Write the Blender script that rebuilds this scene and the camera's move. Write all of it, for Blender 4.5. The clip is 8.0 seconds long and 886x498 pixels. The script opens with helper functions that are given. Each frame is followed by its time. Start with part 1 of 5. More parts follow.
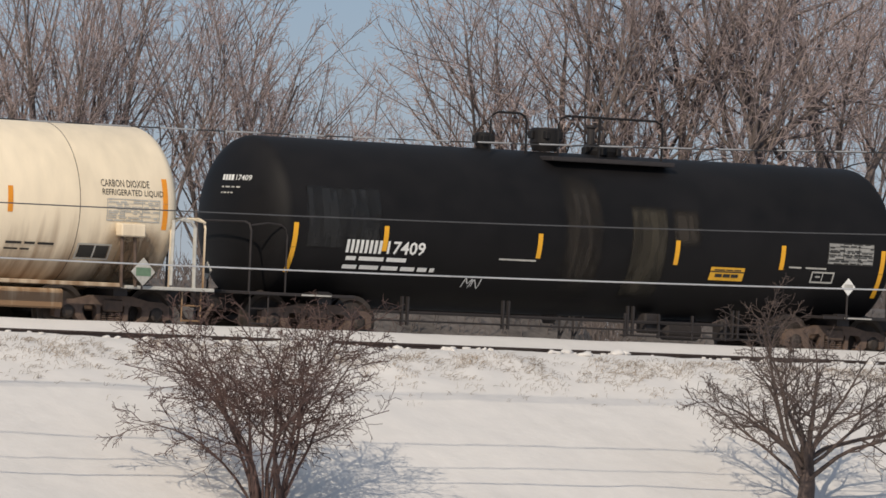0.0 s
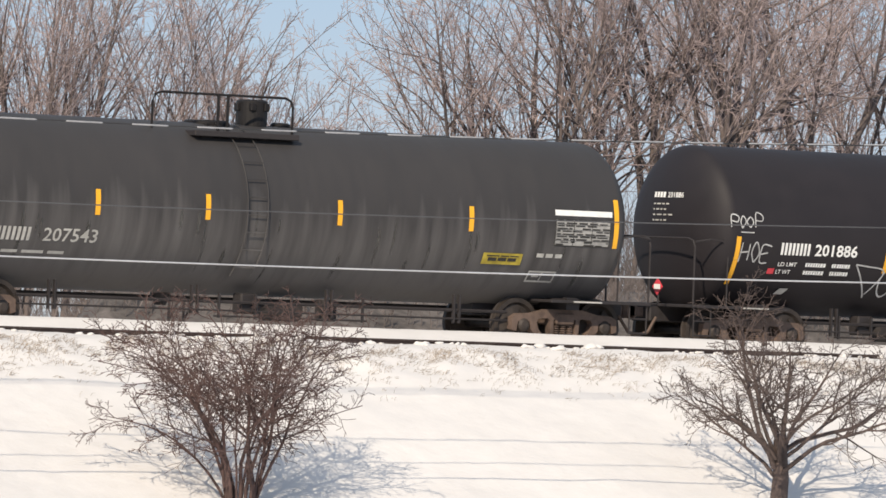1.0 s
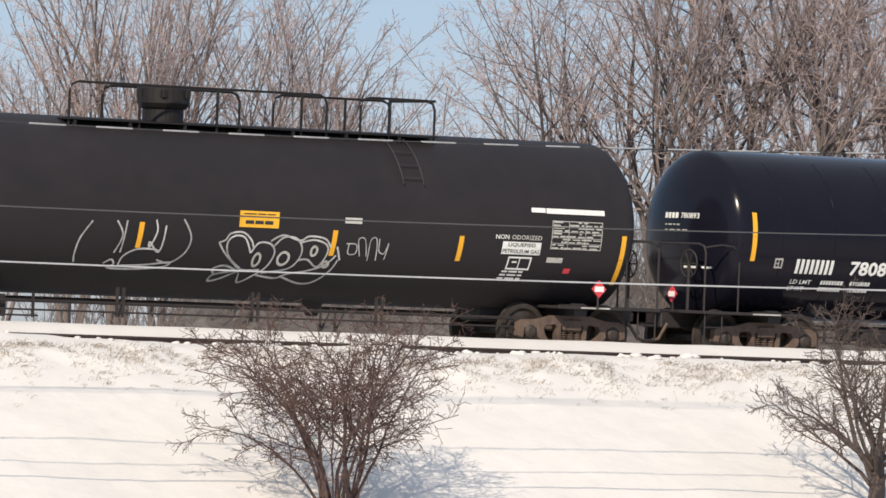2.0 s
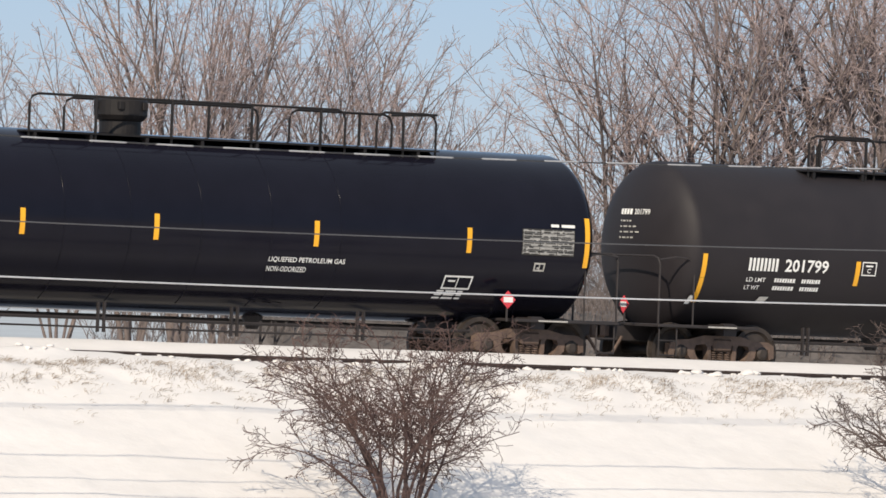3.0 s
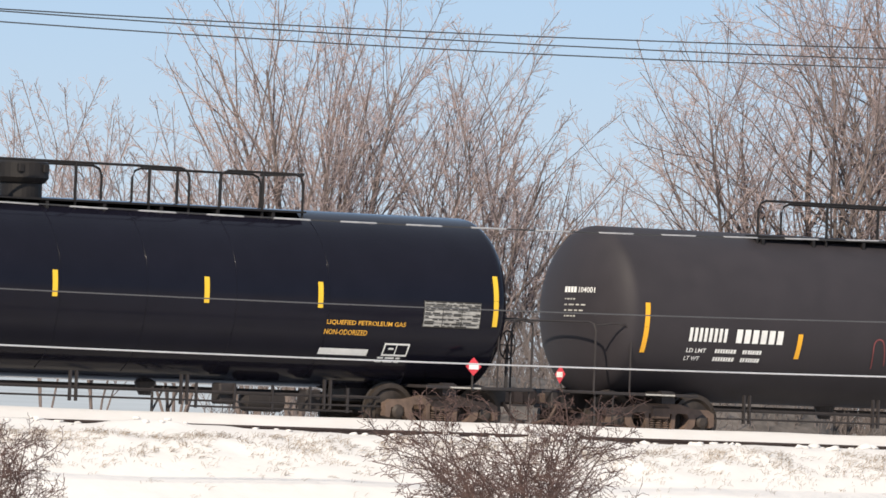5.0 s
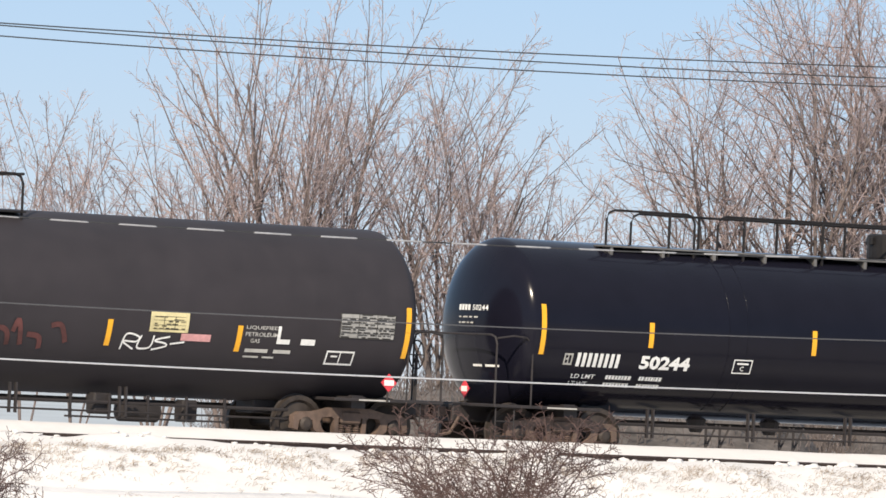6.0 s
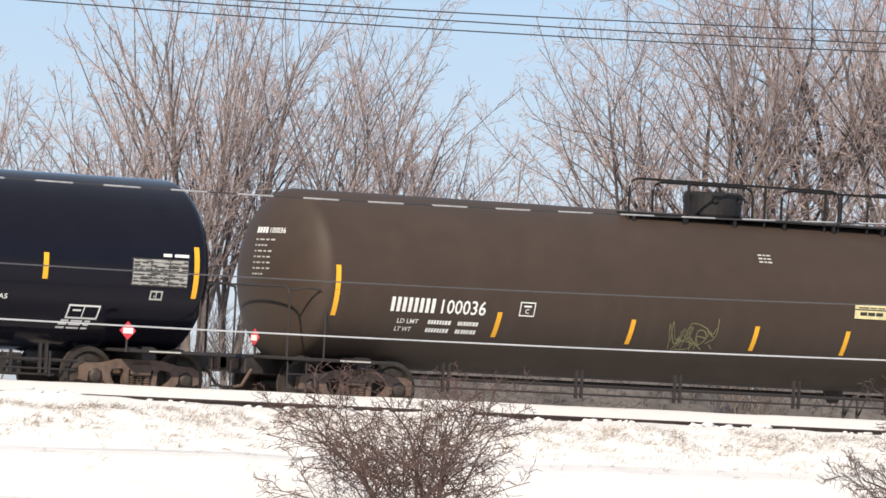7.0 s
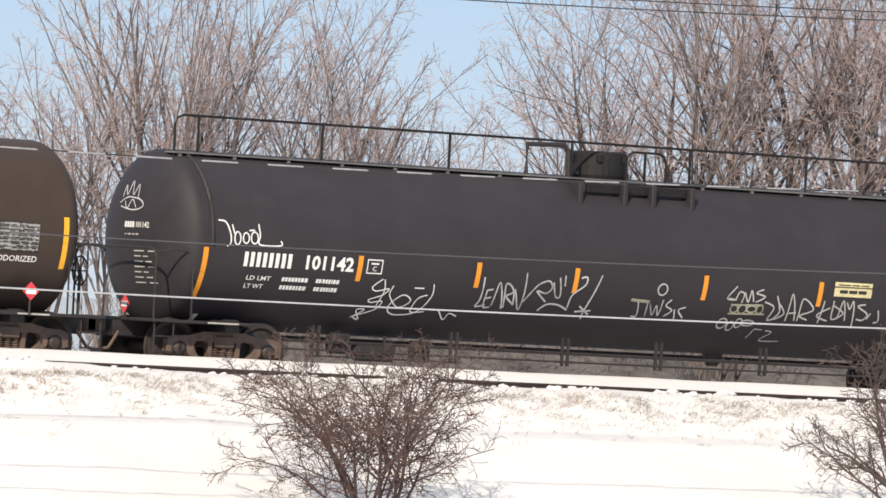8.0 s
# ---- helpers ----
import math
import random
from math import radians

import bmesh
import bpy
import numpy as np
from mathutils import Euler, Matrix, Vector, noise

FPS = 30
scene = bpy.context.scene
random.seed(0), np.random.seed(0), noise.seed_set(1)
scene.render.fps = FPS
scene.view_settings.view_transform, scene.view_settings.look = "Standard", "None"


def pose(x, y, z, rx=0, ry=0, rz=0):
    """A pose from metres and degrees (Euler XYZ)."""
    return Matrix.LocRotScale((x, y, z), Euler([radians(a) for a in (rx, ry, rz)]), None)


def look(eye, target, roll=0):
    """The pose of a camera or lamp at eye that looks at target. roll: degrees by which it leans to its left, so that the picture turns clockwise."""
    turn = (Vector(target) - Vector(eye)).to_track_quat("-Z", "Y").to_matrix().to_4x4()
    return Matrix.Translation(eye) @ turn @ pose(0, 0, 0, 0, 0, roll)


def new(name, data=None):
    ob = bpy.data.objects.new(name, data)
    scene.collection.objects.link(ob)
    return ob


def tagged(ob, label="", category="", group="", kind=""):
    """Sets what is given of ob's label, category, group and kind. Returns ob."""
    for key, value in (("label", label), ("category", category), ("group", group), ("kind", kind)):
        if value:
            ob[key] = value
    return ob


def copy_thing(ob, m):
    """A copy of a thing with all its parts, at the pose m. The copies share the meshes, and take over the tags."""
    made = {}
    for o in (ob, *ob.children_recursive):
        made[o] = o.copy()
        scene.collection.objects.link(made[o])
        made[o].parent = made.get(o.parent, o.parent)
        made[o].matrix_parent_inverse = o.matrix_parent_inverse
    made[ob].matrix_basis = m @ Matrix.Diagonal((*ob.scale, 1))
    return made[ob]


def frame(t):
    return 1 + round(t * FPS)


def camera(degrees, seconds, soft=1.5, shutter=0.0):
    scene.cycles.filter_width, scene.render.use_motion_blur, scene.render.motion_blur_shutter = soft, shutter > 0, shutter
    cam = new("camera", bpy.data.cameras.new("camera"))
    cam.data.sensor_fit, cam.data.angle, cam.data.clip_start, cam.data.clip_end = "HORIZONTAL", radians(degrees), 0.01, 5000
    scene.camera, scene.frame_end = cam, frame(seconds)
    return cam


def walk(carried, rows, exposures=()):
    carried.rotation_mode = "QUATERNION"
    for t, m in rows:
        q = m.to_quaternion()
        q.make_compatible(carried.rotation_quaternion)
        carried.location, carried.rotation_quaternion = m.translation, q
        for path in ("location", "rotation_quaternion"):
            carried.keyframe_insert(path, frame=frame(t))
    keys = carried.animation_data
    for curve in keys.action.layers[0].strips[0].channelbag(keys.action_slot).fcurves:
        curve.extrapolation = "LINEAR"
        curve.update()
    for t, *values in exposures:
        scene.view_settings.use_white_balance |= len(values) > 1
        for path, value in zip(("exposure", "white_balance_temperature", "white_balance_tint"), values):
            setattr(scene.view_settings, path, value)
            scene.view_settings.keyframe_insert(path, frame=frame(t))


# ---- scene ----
# The camera stands still and is swung by hand: seconds, the point it looks at, the lean in degrees.
cam = camera(7.237, 8.0, soft=1.6)
EYE = Vector((-69.943, -103.694, 1.3))
SWING = [
    (0.0, 0.111, -0.075, 1.852, 2.56), (0.3, 0.968, -0.653, 1.777, 2.53), (0.5, 1.413, -0.953, 1.793, 2.52),
    (0.7, 1.204, -0.812, 1.837, 2.41), (1.0, 0.521, -0.351, 1.780, 2.26), (1.5, 0.000, 0.000, 1.816, 2.26),
    (1.8, -0.576, 0.389, 1.848, 2.27), (2.0, -0.909, 0.613, 1.878, 2.27), (2.2, -1.142, 0.770, 1.923, 2.29),
    (3.3, -2.042, 1.378, 2.229, 2.22), (3.5, -2.226, 1.501, 2.284, 2.28), (3.8, -2.600, 1.753, 2.470, 2.33),
    (4.0, -2.797, 1.886, 2.686, 2.36), (4.5, -3.343, 2.255, 3.064, 2.27), (4.7, -3.545, 2.391, 3.198, 2.20),
    (5.8, -3.427, 2.312, 3.697, 2.48), (6.0, -3.307, 2.230, 3.671, 2.57), (6.2, -3.046, 2.054, 3.556, 2.63),
    (6.5, -2.557, 1.725, 3.307, 2.73), (7.0, -2.041, 1.377, 3.006, 2.98), (7.2, -1.896, 1.279, 2.890, 2.98),
    (7.5, -1.696, 1.144, 2.742, 2.99), (7.8, -1.563, 1.055, 2.537, 3.00), (8.0, -1.492, 1.006, 2.447, 3.00),
]
walk(cam, [(t, look(EYE, (x, y, z), lean)) for t, x, y, z, lean in SWING],
     exposures=[(0.0, -0.48), (0.3, -0.10), (0.7, 0.10), (2.2, 0.08), (3.3, 0.09), (4.5, 0.20), (6.0, 0.32), (7.0, 0.36), (8.0, 0.31)])

# ---- light ----
LIGHT = Vector((0.55, 0.45, -0.50)).normalized()
world = bpy.data.worlds.new("sky")
scene.world = world
world.use_nodes = True
wn = world.node_tree.nodes
sky = wn.new("ShaderNodeTexSky")
sky.sky_type, sky.sun_disc = "NISHITA", False
sky.sun_elevation = math.asin(-LIGHT.z)
sky.sun_rotation = math.atan2(-LIGHT.x, -LIGHT.y)
sky.altitude, sky.air_density, sky.dust_density, sky.ozone_density = 50, 1.0, 0.2, 2.5
clear = wn.new("ShaderNodeMix")  # the clear cold blue of the winter sky
clear.data_type, clear.blend_type = "RGBA", "MULTIPLY"
clear.inputs[0].default_value = 1.0
clear.inputs[7].default_value = (0.74, 0.785, 1.10, 1)
world.node_tree.links.new(sky.outputs[0], clear.inputs[6])
haze = wn.new("ShaderNodeMix")  # thin even winter haze
haze.data_type = "RGBA"
haze.inputs[0].default_value = 0.75
where, split, rise, pale = wn.new("ShaderNodeTexCoord"), wn.new("ShaderNodeSeparateXYZ"), wn.new("ShaderNodeMapRange"), wn.new("ShaderNodeMix")
rise.inputs[1].default_value, rise.inputs[2].default_value = 0.0, 0.075
pale.data_type = "RGBA"
pale.inputs[6].default_value, pale.inputs[7].default_value = (4.9, 5.8, 6.75, 1), (3.05, 4.75, 6.6, 1)
world.node_tree.links.new(where.outputs["Generated"], split.inputs[0])
world.node_tree.links.new(split.outputs[2], rise.inputs[0])
world.node_tree.links.new(rise.outputs[0], pale.inputs[0])
high, upper_fill = wn.new("ShaderNodeMapRange"), wn.new("ShaderNodeMix")  # paler sky high up, out of view, added to lift and grey the shadows
high.inputs[1].default_value, high.inputs[2].default_value = 0.12, 0.6
upper_fill.data_type = "RGBA"
upper_fill.inputs[7].default_value = (4.7, 5.4, 6.2, 1)
world.node_tree.links.new(split.outputs[2], high.inputs[0])
world.node_tree.links.new(high.outputs[0], upper_fill.inputs[0])
world.node_tree.links.new(pale.outputs[2], upper_fill.inputs[6])
world.node_tree.links.new(upper_fill.outputs[2], haze.inputs[7])
world.node_tree.links.new(clear.outputs[2], haze.inputs[6])
world.node_tree.links.new(haze.outputs[2], wn["Background"].inputs[0])
wn["Background"].inputs[1].default_value = 0.10
sun_data = bpy.data.lights.new("sun", "SUN")
sun_data.energy, sun_data.angle, sun_data.color = 4.5, radians(0.53), (1.0, 0.862, 0.68)
sun = new("sun", sun_data)
sun.rotation_mode = "QUATERNION"
sun.rotation_quaternion = LIGHT.to_track_quat("-Z", "Y")


# ---- materials ----
def material(name, colour, rough=0.6, metal=0.0, vary=0.12, scale=6.0, bump=0.0, bump_scale=40.0, stretch=(1, 1, 1), tint=None, spec=0.5, coat=0.0):
    """A surface with grain at two scales, fine relief and a second tint in patches."""
    m = bpy.data.materials.new(name)
    m.use_nodes = True
    nt = m.node_tree
    n, link = nt.nodes, nt.links.new
    bsdf = n["Principled BSDF"]
    co = n.new("ShaderNodeTexCoord")
    mp = n.new("ShaderNodeMapping")
    mp.inputs["Scale"].default_value = stretch
    link(co.outputs["Object"], mp.inputs[0])
    big, fine = n.new("ShaderNodeTexNoise"), n.new("ShaderNodeTexNoise")
    big.inputs["Scale"].default_value, big.inputs["Detail"].default_value = scale * 0.15, 4
    fine.inputs["Scale"].default_value, fine.inputs["Detail"].default_value = scale, 6
    for t in (big, fine):
        link(mp.outputs[0], t.inputs["Vector"])
    add = n.new("ShaderNodeMix")
    add.data_type = "FLOAT"
    add.inputs[0].default_value = 0.45
    link(big.outputs[0], add.inputs[2])
    link(fine.outputs[0], add.inputs[3])
    ramp = n.new("ShaderNodeValToRGB")
    ramp.color_ramp.elements[0].position, ramp.color_ramp.elements[1].position = 0.32, 0.68
    dark = tint or tuple(c * (1 - vary * 2) for c in colour)
    ramp.color_ramp.elements[0].color = (*dark, 1)
    ramp.color_ramp.elements[1].color = (*(min(1, c * (1 + vary)) for c in colour), 1)
    link(add.outputs[0], ramp.inputs[0])
    link(ramp.outputs[0], bsdf.inputs["Base Color"])
    bsdf.inputs["Metallic"].default_value = metal
    bsdf.inputs["Specular IOR Level"].default_value = spec
    bsdf.inputs["Coat Weight"].default_value = coat
    bsdf.inputs["Coat Roughness"].default_value = 0.12
    rr = n.new("ShaderNodeMapRange")
    rr.inputs[3].default_value, rr.inputs[4].default_value = max(0.03, rough - 0.1), min(1, rough + 0.1)
    link(fine.outputs[0], rr.inputs[0])
    link(rr.outputs[0], bsdf.inputs["Roughness"])
    if bump:
        bt = n.new("ShaderNodeTexNoise")
        bt.inputs["Scale"].default_value, bt.inputs["Detail"].default_value = bump_scale, 5
        link(mp.outputs[0], bt.inputs["Vector"])
        b = n.new("ShaderNodeBump")
        b.inputs["Strength"].default_value, b.inputs["Distance"].default_value = bump, 0.02
        link(bt.outputs[0], b.inputs["Height"])
        link(b.outputs[0], bsdf.inputs["Normal"])
    return m


SNOW = material("snow", (0.68, 0.658, 0.642), 0.75, vary=0.035, scale=3, bump=0.5, bump_scale=7)
RAIL = material("rail_steel", (0.07, 0.05, 0.045), 0.5, 0.6, scale=20)
BLACK = material("black_tank_paint", (0.0196, 0.0168, 0.0196), 0.62, vary=0.12, scale=2.5, spec=0.3)
GREYBLACK = material("greyed_black_tank_paint", (0.0318, 0.0280, 0.0326), 0.65, vary=0.12, scale=2.5, spec=0.3)
GLOSS = material("glossy_black_tank_paint", (0.0082, 0.0082, 0.0145), 0.15, vary=0.1, scale=2.0, spec=0.17)
GREY = material("grey_tank_paint", (0.036, 0.0333, 0.0338), 0.65, vary=0.08, scale=2.0, stretch=(3, 1, 0.5))
BROWN = material("brown_tank_paint", (0.052, 0.0355, 0.027), 0.62, vary=0.1, scale=2.5, spec=0.3)
CREAM = material("cream_tank_paint", (0.86, 0.74, 0.56), 0.5, vary=0.08, scale=2.5, stretch=(1.5, 1, 0.5))
OLD = material("worn_black_tank_paint", (0.0082, 0.0076, 0.0086), 0.65, vary=0.3, scale=2.0, spec=0.22)
UNDER = material("undercarriage_black", (0.028, 0.0235, 0.0245), 0.7, vary=0.2, scale=8)
PIPE = material("black_painted_pipe", (0.013, 0.0115, 0.012), 0.6, vary=0.2, scale=8, spec=0.3)
RUST = material("rusty_truck_steel", (0.125, 0.086, 0.068), 0.8, vary=0.3, scale=9, bump=0.3)
WHEEL = material("wheel_steel", (0.055, 0.044, 0.038), 0.6, 0.3, vary=0.3, scale=9)
YELLOW = material("yellow_reflective_tape", (0.85, 0.42, 0.02), 0.4, vary=0.05)
WHITE = material("white_stencil_paint", (0.80, 0.80, 0.78), 0.6, vary=0.08, scale=15)
BARK = material("grey_brown_bark", (0.160, 0.130, 0.122), 0.9, vary=0.2, scale=12)
TWIG = material("pale_brown_twigs", (0.385, 0.308, 0.298), 0.9, vary=0.2, scale=8)
SHRUB = material("red_brown_shrub_bark", (0.098, 0.060, 0.054), 0.9, vary=0.25, scale=10)
GREYSHRUB = material("grey_brown_shrub_bark", (0.100, 0.074, 0.067), 0.9, vary=0.25, scale=10)
WEATHERED = material("weathered_wire", (0.10, 0.10, 0.105), 0.5, 0.3, vary=0.1)
CABLE = material("black_cable", (0.03, 0.03, 0.032), 0.6, vary=0.1)
ALU = material("aluminium_wire", (0.65, 0.65, 0.66), 0.45, 0.5, vary=0.1)
# Light grey that stands in for the sun glinting along the cable.
CABLE_GLINT = material("painted_cable_glint", (0.42, 0.42, 0.43), 0.5, 0.3, vary=0.2)
ALU_DULL = material("weathered_walkway", (0.16, 0.155, 0.15), 0.6, 0.3, vary=0.2)
INK = material("black_lettering", (0.03, 0.028, 0.026), 0.7)
PALE = material("dirty_white_paint", (0.50, 0.49, 0.46), 0.7, vary=0.15, scale=12)
GREYPLATE = material("grey_stencil_ground", (0.075, 0.074, 0.073), 0.7, vary=0.15, scale=12)
SILVER = material("greyed_white_stencil_ground", (0.36, 0.355, 0.34), 0.7, vary=0.2, scale=12)
ORANGE = material("orange_reflective_tape", (0.80, 0.30, 0.02), 0.4, vary=0.08)
YELLOW_INK = material("yellow_lettering", (0.80, 0.42, 0.05), 0.6, vary=0.1, scale=15)
YELLOW_PALE = material("lemon_reflective_tape", (0.75, 0.48, 0.03), 0.4, vary=0.05)
YELLOW_PLATE = material("yellow_plate", (0.85, 0.45, 0.03), 0.5, vary=0.1, scale=10)
YELLOW_WORN = material("worn_yellow_plate", (0.50, 0.39, 0.05), 0.7, vary=0.25, scale=10)
PALE_YELLOW = material("pale_yellow_plate", (0.68, 0.60, 0.33), 0.6, vary=0.15, scale=10)
RED = material("red_placard", (0.65, 0.05, 0.07), 0.5, vary=0.1, scale=10)
GREEN = material("green_placard", (0.16, 0.26, 0.17), 0.5, vary=0.2, scale=14)
PINK = material("pink_notice", (0.65, 0.33, 0.33), 0.7, vary=0.2, scale=14)
CHALK = material("thin_white_spray", (0.50, 0.50, 0.50), 0.8, vary=0.3, scale=9)
BUFFED = material("buffed_grey_spray", (0.053, 0.051, 0.047), 0.8, vary=0.2, scale=6)
BUFFED_DARK = material("washed_grey_spray", (0.05, 0.05, 0.048), 0.8, vary=0.2, scale=6)
RED_FADE = material("faded_red_spray", (0.20, 0.055, 0.056), 0.8, vary=0.3, scale=7)
RED_DARK = material("washed_red_spray", (0.105, 0.036, 0.034), 0.8, vary=0.3, scale=7)
TAG_GREEN = material("dull_green_spray", (0.20, 0.19, 0.10), 0.8, vary=0.3, scale=9)
TAG_YELLOW = material("pale_yellow_spray", (0.38, 0.37, 0.27), 0.8, vary=0.3, scale=9)
STAIN = material("brown_stain", (0.022, 0.0165, 0.0115), 0.75, vary=0.3, scale=3, stretch=(3, 1, 0.4))
STAIN_PALE = material("olive_stain", (0.030, 0.0245, 0.0155), 0.75, vary=0.3, scale=3, stretch=(3, 1, 0.4))
STREAK = material("pale_streak", (0.085, 0.082, 0.077), 0.75, vary=0.25, scale=4, stretch=(4, 1, 0.4))
DRIP = material("rusty_drip", (0.30, 0.20, 0.12), 0.8, vary=0.3, scale=5, stretch=(4, 1, 0.4))
FADE = material("faded_black", (0.011, 0.0108, 0.0112), 0.6, vary=0.2, scale=3)
BRUSH = material("grey_brush", (0.165, 0.140, 0.134), 0.9, vary=0.25, scale=6)
EARTH = material("brushy_earth", (0.120, 0.106, 0.100), 0.95, vary=0.35, scale=5, bump=0.8, bump_scale=12)
# Tone of the added far sheet, duller than the snow it covers.
FAR_SHEET = material("pale_far_sheet", (0.43, 0.46, 0.475), 0.6, vary=0.1, scale=0.5, bump=0.1, bump_scale=1.5)
GRASS = material("dry_grass", (0.36, 0.295, 0.235), 0.9, vary=0.25)


def add_dust(m, z_low, z_high, colour):
    """A film of pale road dust on the lower flank, broken into vertical runs."""
    nt = m.node_tree
    n, link = nt.nodes, nt.links.new
    co, sep, mp, tex = n.new("ShaderNodeTexCoord"), n.new("ShaderNodeSeparateXYZ"), n.new("ShaderNodeMapping"), n.new("ShaderNodeTexNoise")
    mp.inputs["Scale"].default_value = (5, 1, 0.35)
    tex.inputs["Scale"].default_value, tex.inputs["Detail"].default_value = 1.0, 5
    link(co.outputs["Object"], sep.inputs[0])
    link(co.outputs["Object"], mp.inputs[0])
    link(mp.outputs[0], tex.inputs["Vector"])
    level = n.new("ShaderNodeMath")
    level.operation = "MULTIPLY_ADD"
    level.inputs[1].default_value = 2.2
    link(tex.outputs[0], level.inputs[0])
    link(sep.outputs[2], level.inputs[2])
    rng = n.new("ShaderNodeMapRange")
    rng.inputs[1].default_value, rng.inputs[2].default_value = z_high + 1.1, z_low + 1.1
    link(level.outputs[0], rng.inputs[0])
    mix = n.new("ShaderNodeMix")
    mix.data_type = "RGBA"
    bsdf = n["Principled BSDF"]
    link(bsdf.inputs["Base Color"].links[0].from_socket, mix.inputs[6])
    mix.inputs[7].default_value = (*colour, 1)
    link(rng.outputs[0], mix.inputs[0])
    link(mix.outputs[2], bsdf.inputs["Base Color"])


def soften(m, edge, broken):
    """Lets a stain thin out towards its edges and break up in runs."""
    nt = m.node_tree
    n, link = nt.nodes, nt.links.new
    co, sep = n.new("ShaderNodeTexCoord"), n.new("ShaderNodeSeparateXYZ")
    mp, tex = n.new("ShaderNodeMapping"), n.new("ShaderNodeTexNoise")
    mp.inputs["Scale"].default_value = (4, 1, 0.7)
    tex.inputs["Scale"].default_value, tex.inputs["Detail"].default_value = 1.6, 5
    link(co.outputs["Object"], mp.inputs[0])
    link(mp.outputs[0], tex.inputs["Vector"])
    link(co.outputs["Generated"], sep.inputs[0])
    total = None
    for axis in (0, 2):
        tent = n.new("ShaderNodeMath")
        tent.operation = "PINGPONG"
        tent.inputs[1].default_value = 0.5
        link(sep.outputs[axis], tent.inputs[0])
        ramp = n.new("ShaderNodeMapRange")
        ramp.interpolation_type = "SMOOTHSTEP"
        ramp.inputs[2].default_value = edge
        link(tent.outputs[0], ramp.inputs[0])
        if total is None:
            total = ramp
        else:
            both = n.new("ShaderNodeMath")
            both.operation = "MULTIPLY"
            link(total.outputs[0], both.inputs[0])
            link(ramp.outputs[0], both.inputs[1])
            total = both
    runs = n.new("ShaderNodeMapRange")
    runs.inputs[1].default_value, runs.inputs[2].default_value, runs.inputs[3].default_value = 0.35, 0.6, 1 - broken
    link(tex.outputs[0], runs.inputs[0])
    out = n.new("ShaderNodeMath")
    out.operation = "MULTIPLY"
    link(total.outputs[0], out.inputs[0])
    link(runs.outputs[0], out.inputs[1])
    link(out.outputs[0], n["Principled BSDF"].inputs["Alpha"])


for m, edge, broken in ((STAIN, 0.25, 0.6), (STAIN_PALE, 0.10, 0.5), (FADE, 0.05, 0.5), (STREAK, 0.4, 0.6), (DRIP, 0.4, 0.5), (BUFFED_DARK, 0.1, 0.7)):
    soften(m, edge, broken)
add_dust(GREY, 1.2, 2.5, (0.112, 0.106, 0.105))
add_dust(CREAM, 0.75, 2.0, (0.27, 0.165, 0.09))
add_dust(BROWN, 0.9, 2.2, (0.058, 0.0445, 0.036))


# ---- mesh helpers ----
def link_mesh(name, bm, mat, parent=None, label="", smooth=True):
    me = bpy.data.meshes.new(name)
    bm.to_mesh(me)
    bm.free()
    return link_data(name, me, mat, parent, label, smooth)


def link_data(name, me, mat, parent=None, label="", smooth=True):
    if not me.materials:
        me.materials.append(mat)
    if smooth:
        me.shade_smooth()
    ob = new(name, me)
    if parent is not None:
        ob.parent = parent
    if label:
        ob["label"] = label
    return ob


def arc_seam(car, x, mat):
    """A raised weld bead round the near side of the shell."""
    pts = [on_shell(x, ZC + R * math.sin(radians(a)), 0.0) for a in range(-62, 63, 4)]
    part("weld_seam", tube(bmesh.new(), pts, 0.010, 6), mat, car, smooth=True)


def part(name, bm, mat, parent, label="", smooth=False):
    return link_mesh(name, bm, mat, parent, label, smooth)


def box(bm, x0, x1, y0, y1, z0, z1, bevel=0.0):
    r = bmesh.ops.create_cube(bm, size=1)
    for v in r["verts"]:
        v.co = Vector(((x0 + x1) / 2 + v.co.x * (x1 - x0), (y0 + y1) / 2 + v.co.y * (y1 - y0), (z0 + z1) / 2 + v.co.z * (z1 - z0)))
    if bevel:
        edges = list({e for v in r["verts"] for e in v.link_edges})
        bmesh.ops.bevel(bm, geom=edges, offset=bevel, segments=1, affect="EDGES")
    return bm


def tube(bm, points, radius, sides=6, closed=True):
    """A pipe along points; radius is one number or one for each point."""
    pts = [Vector(p) for p in points]
    rings = []
    for i, p in enumerate(pts):
        a, b = pts[max(i - 1, 0)], pts[min(i + 1, len(pts) - 1)]
        d = (b - a).normalized()
        side = d.cross(Vector((0.13, 0.21, 1) if abs(d.z) < 0.9 else (1, 0.2, 0))).normalized()
        up = side.cross(d)
        r = radius[i] if isinstance(radius, (list, tuple)) else radius
        rings.append([bm.verts.new(p + r * (math.cos(k * math.tau / sides) * side + math.sin(k * math.tau / sides) * up)) for k in range(sides)])
    for a, b in zip(rings, rings[1:]):
        for k in range(sides):
            bm.faces.new((a[k], a[(k + 1) % sides], b[(k + 1) % sides], b[k]))
    if closed:
        bm.faces.new(list(reversed(rings[0])))
        bm.faces.new(rings[-1])
    return bm


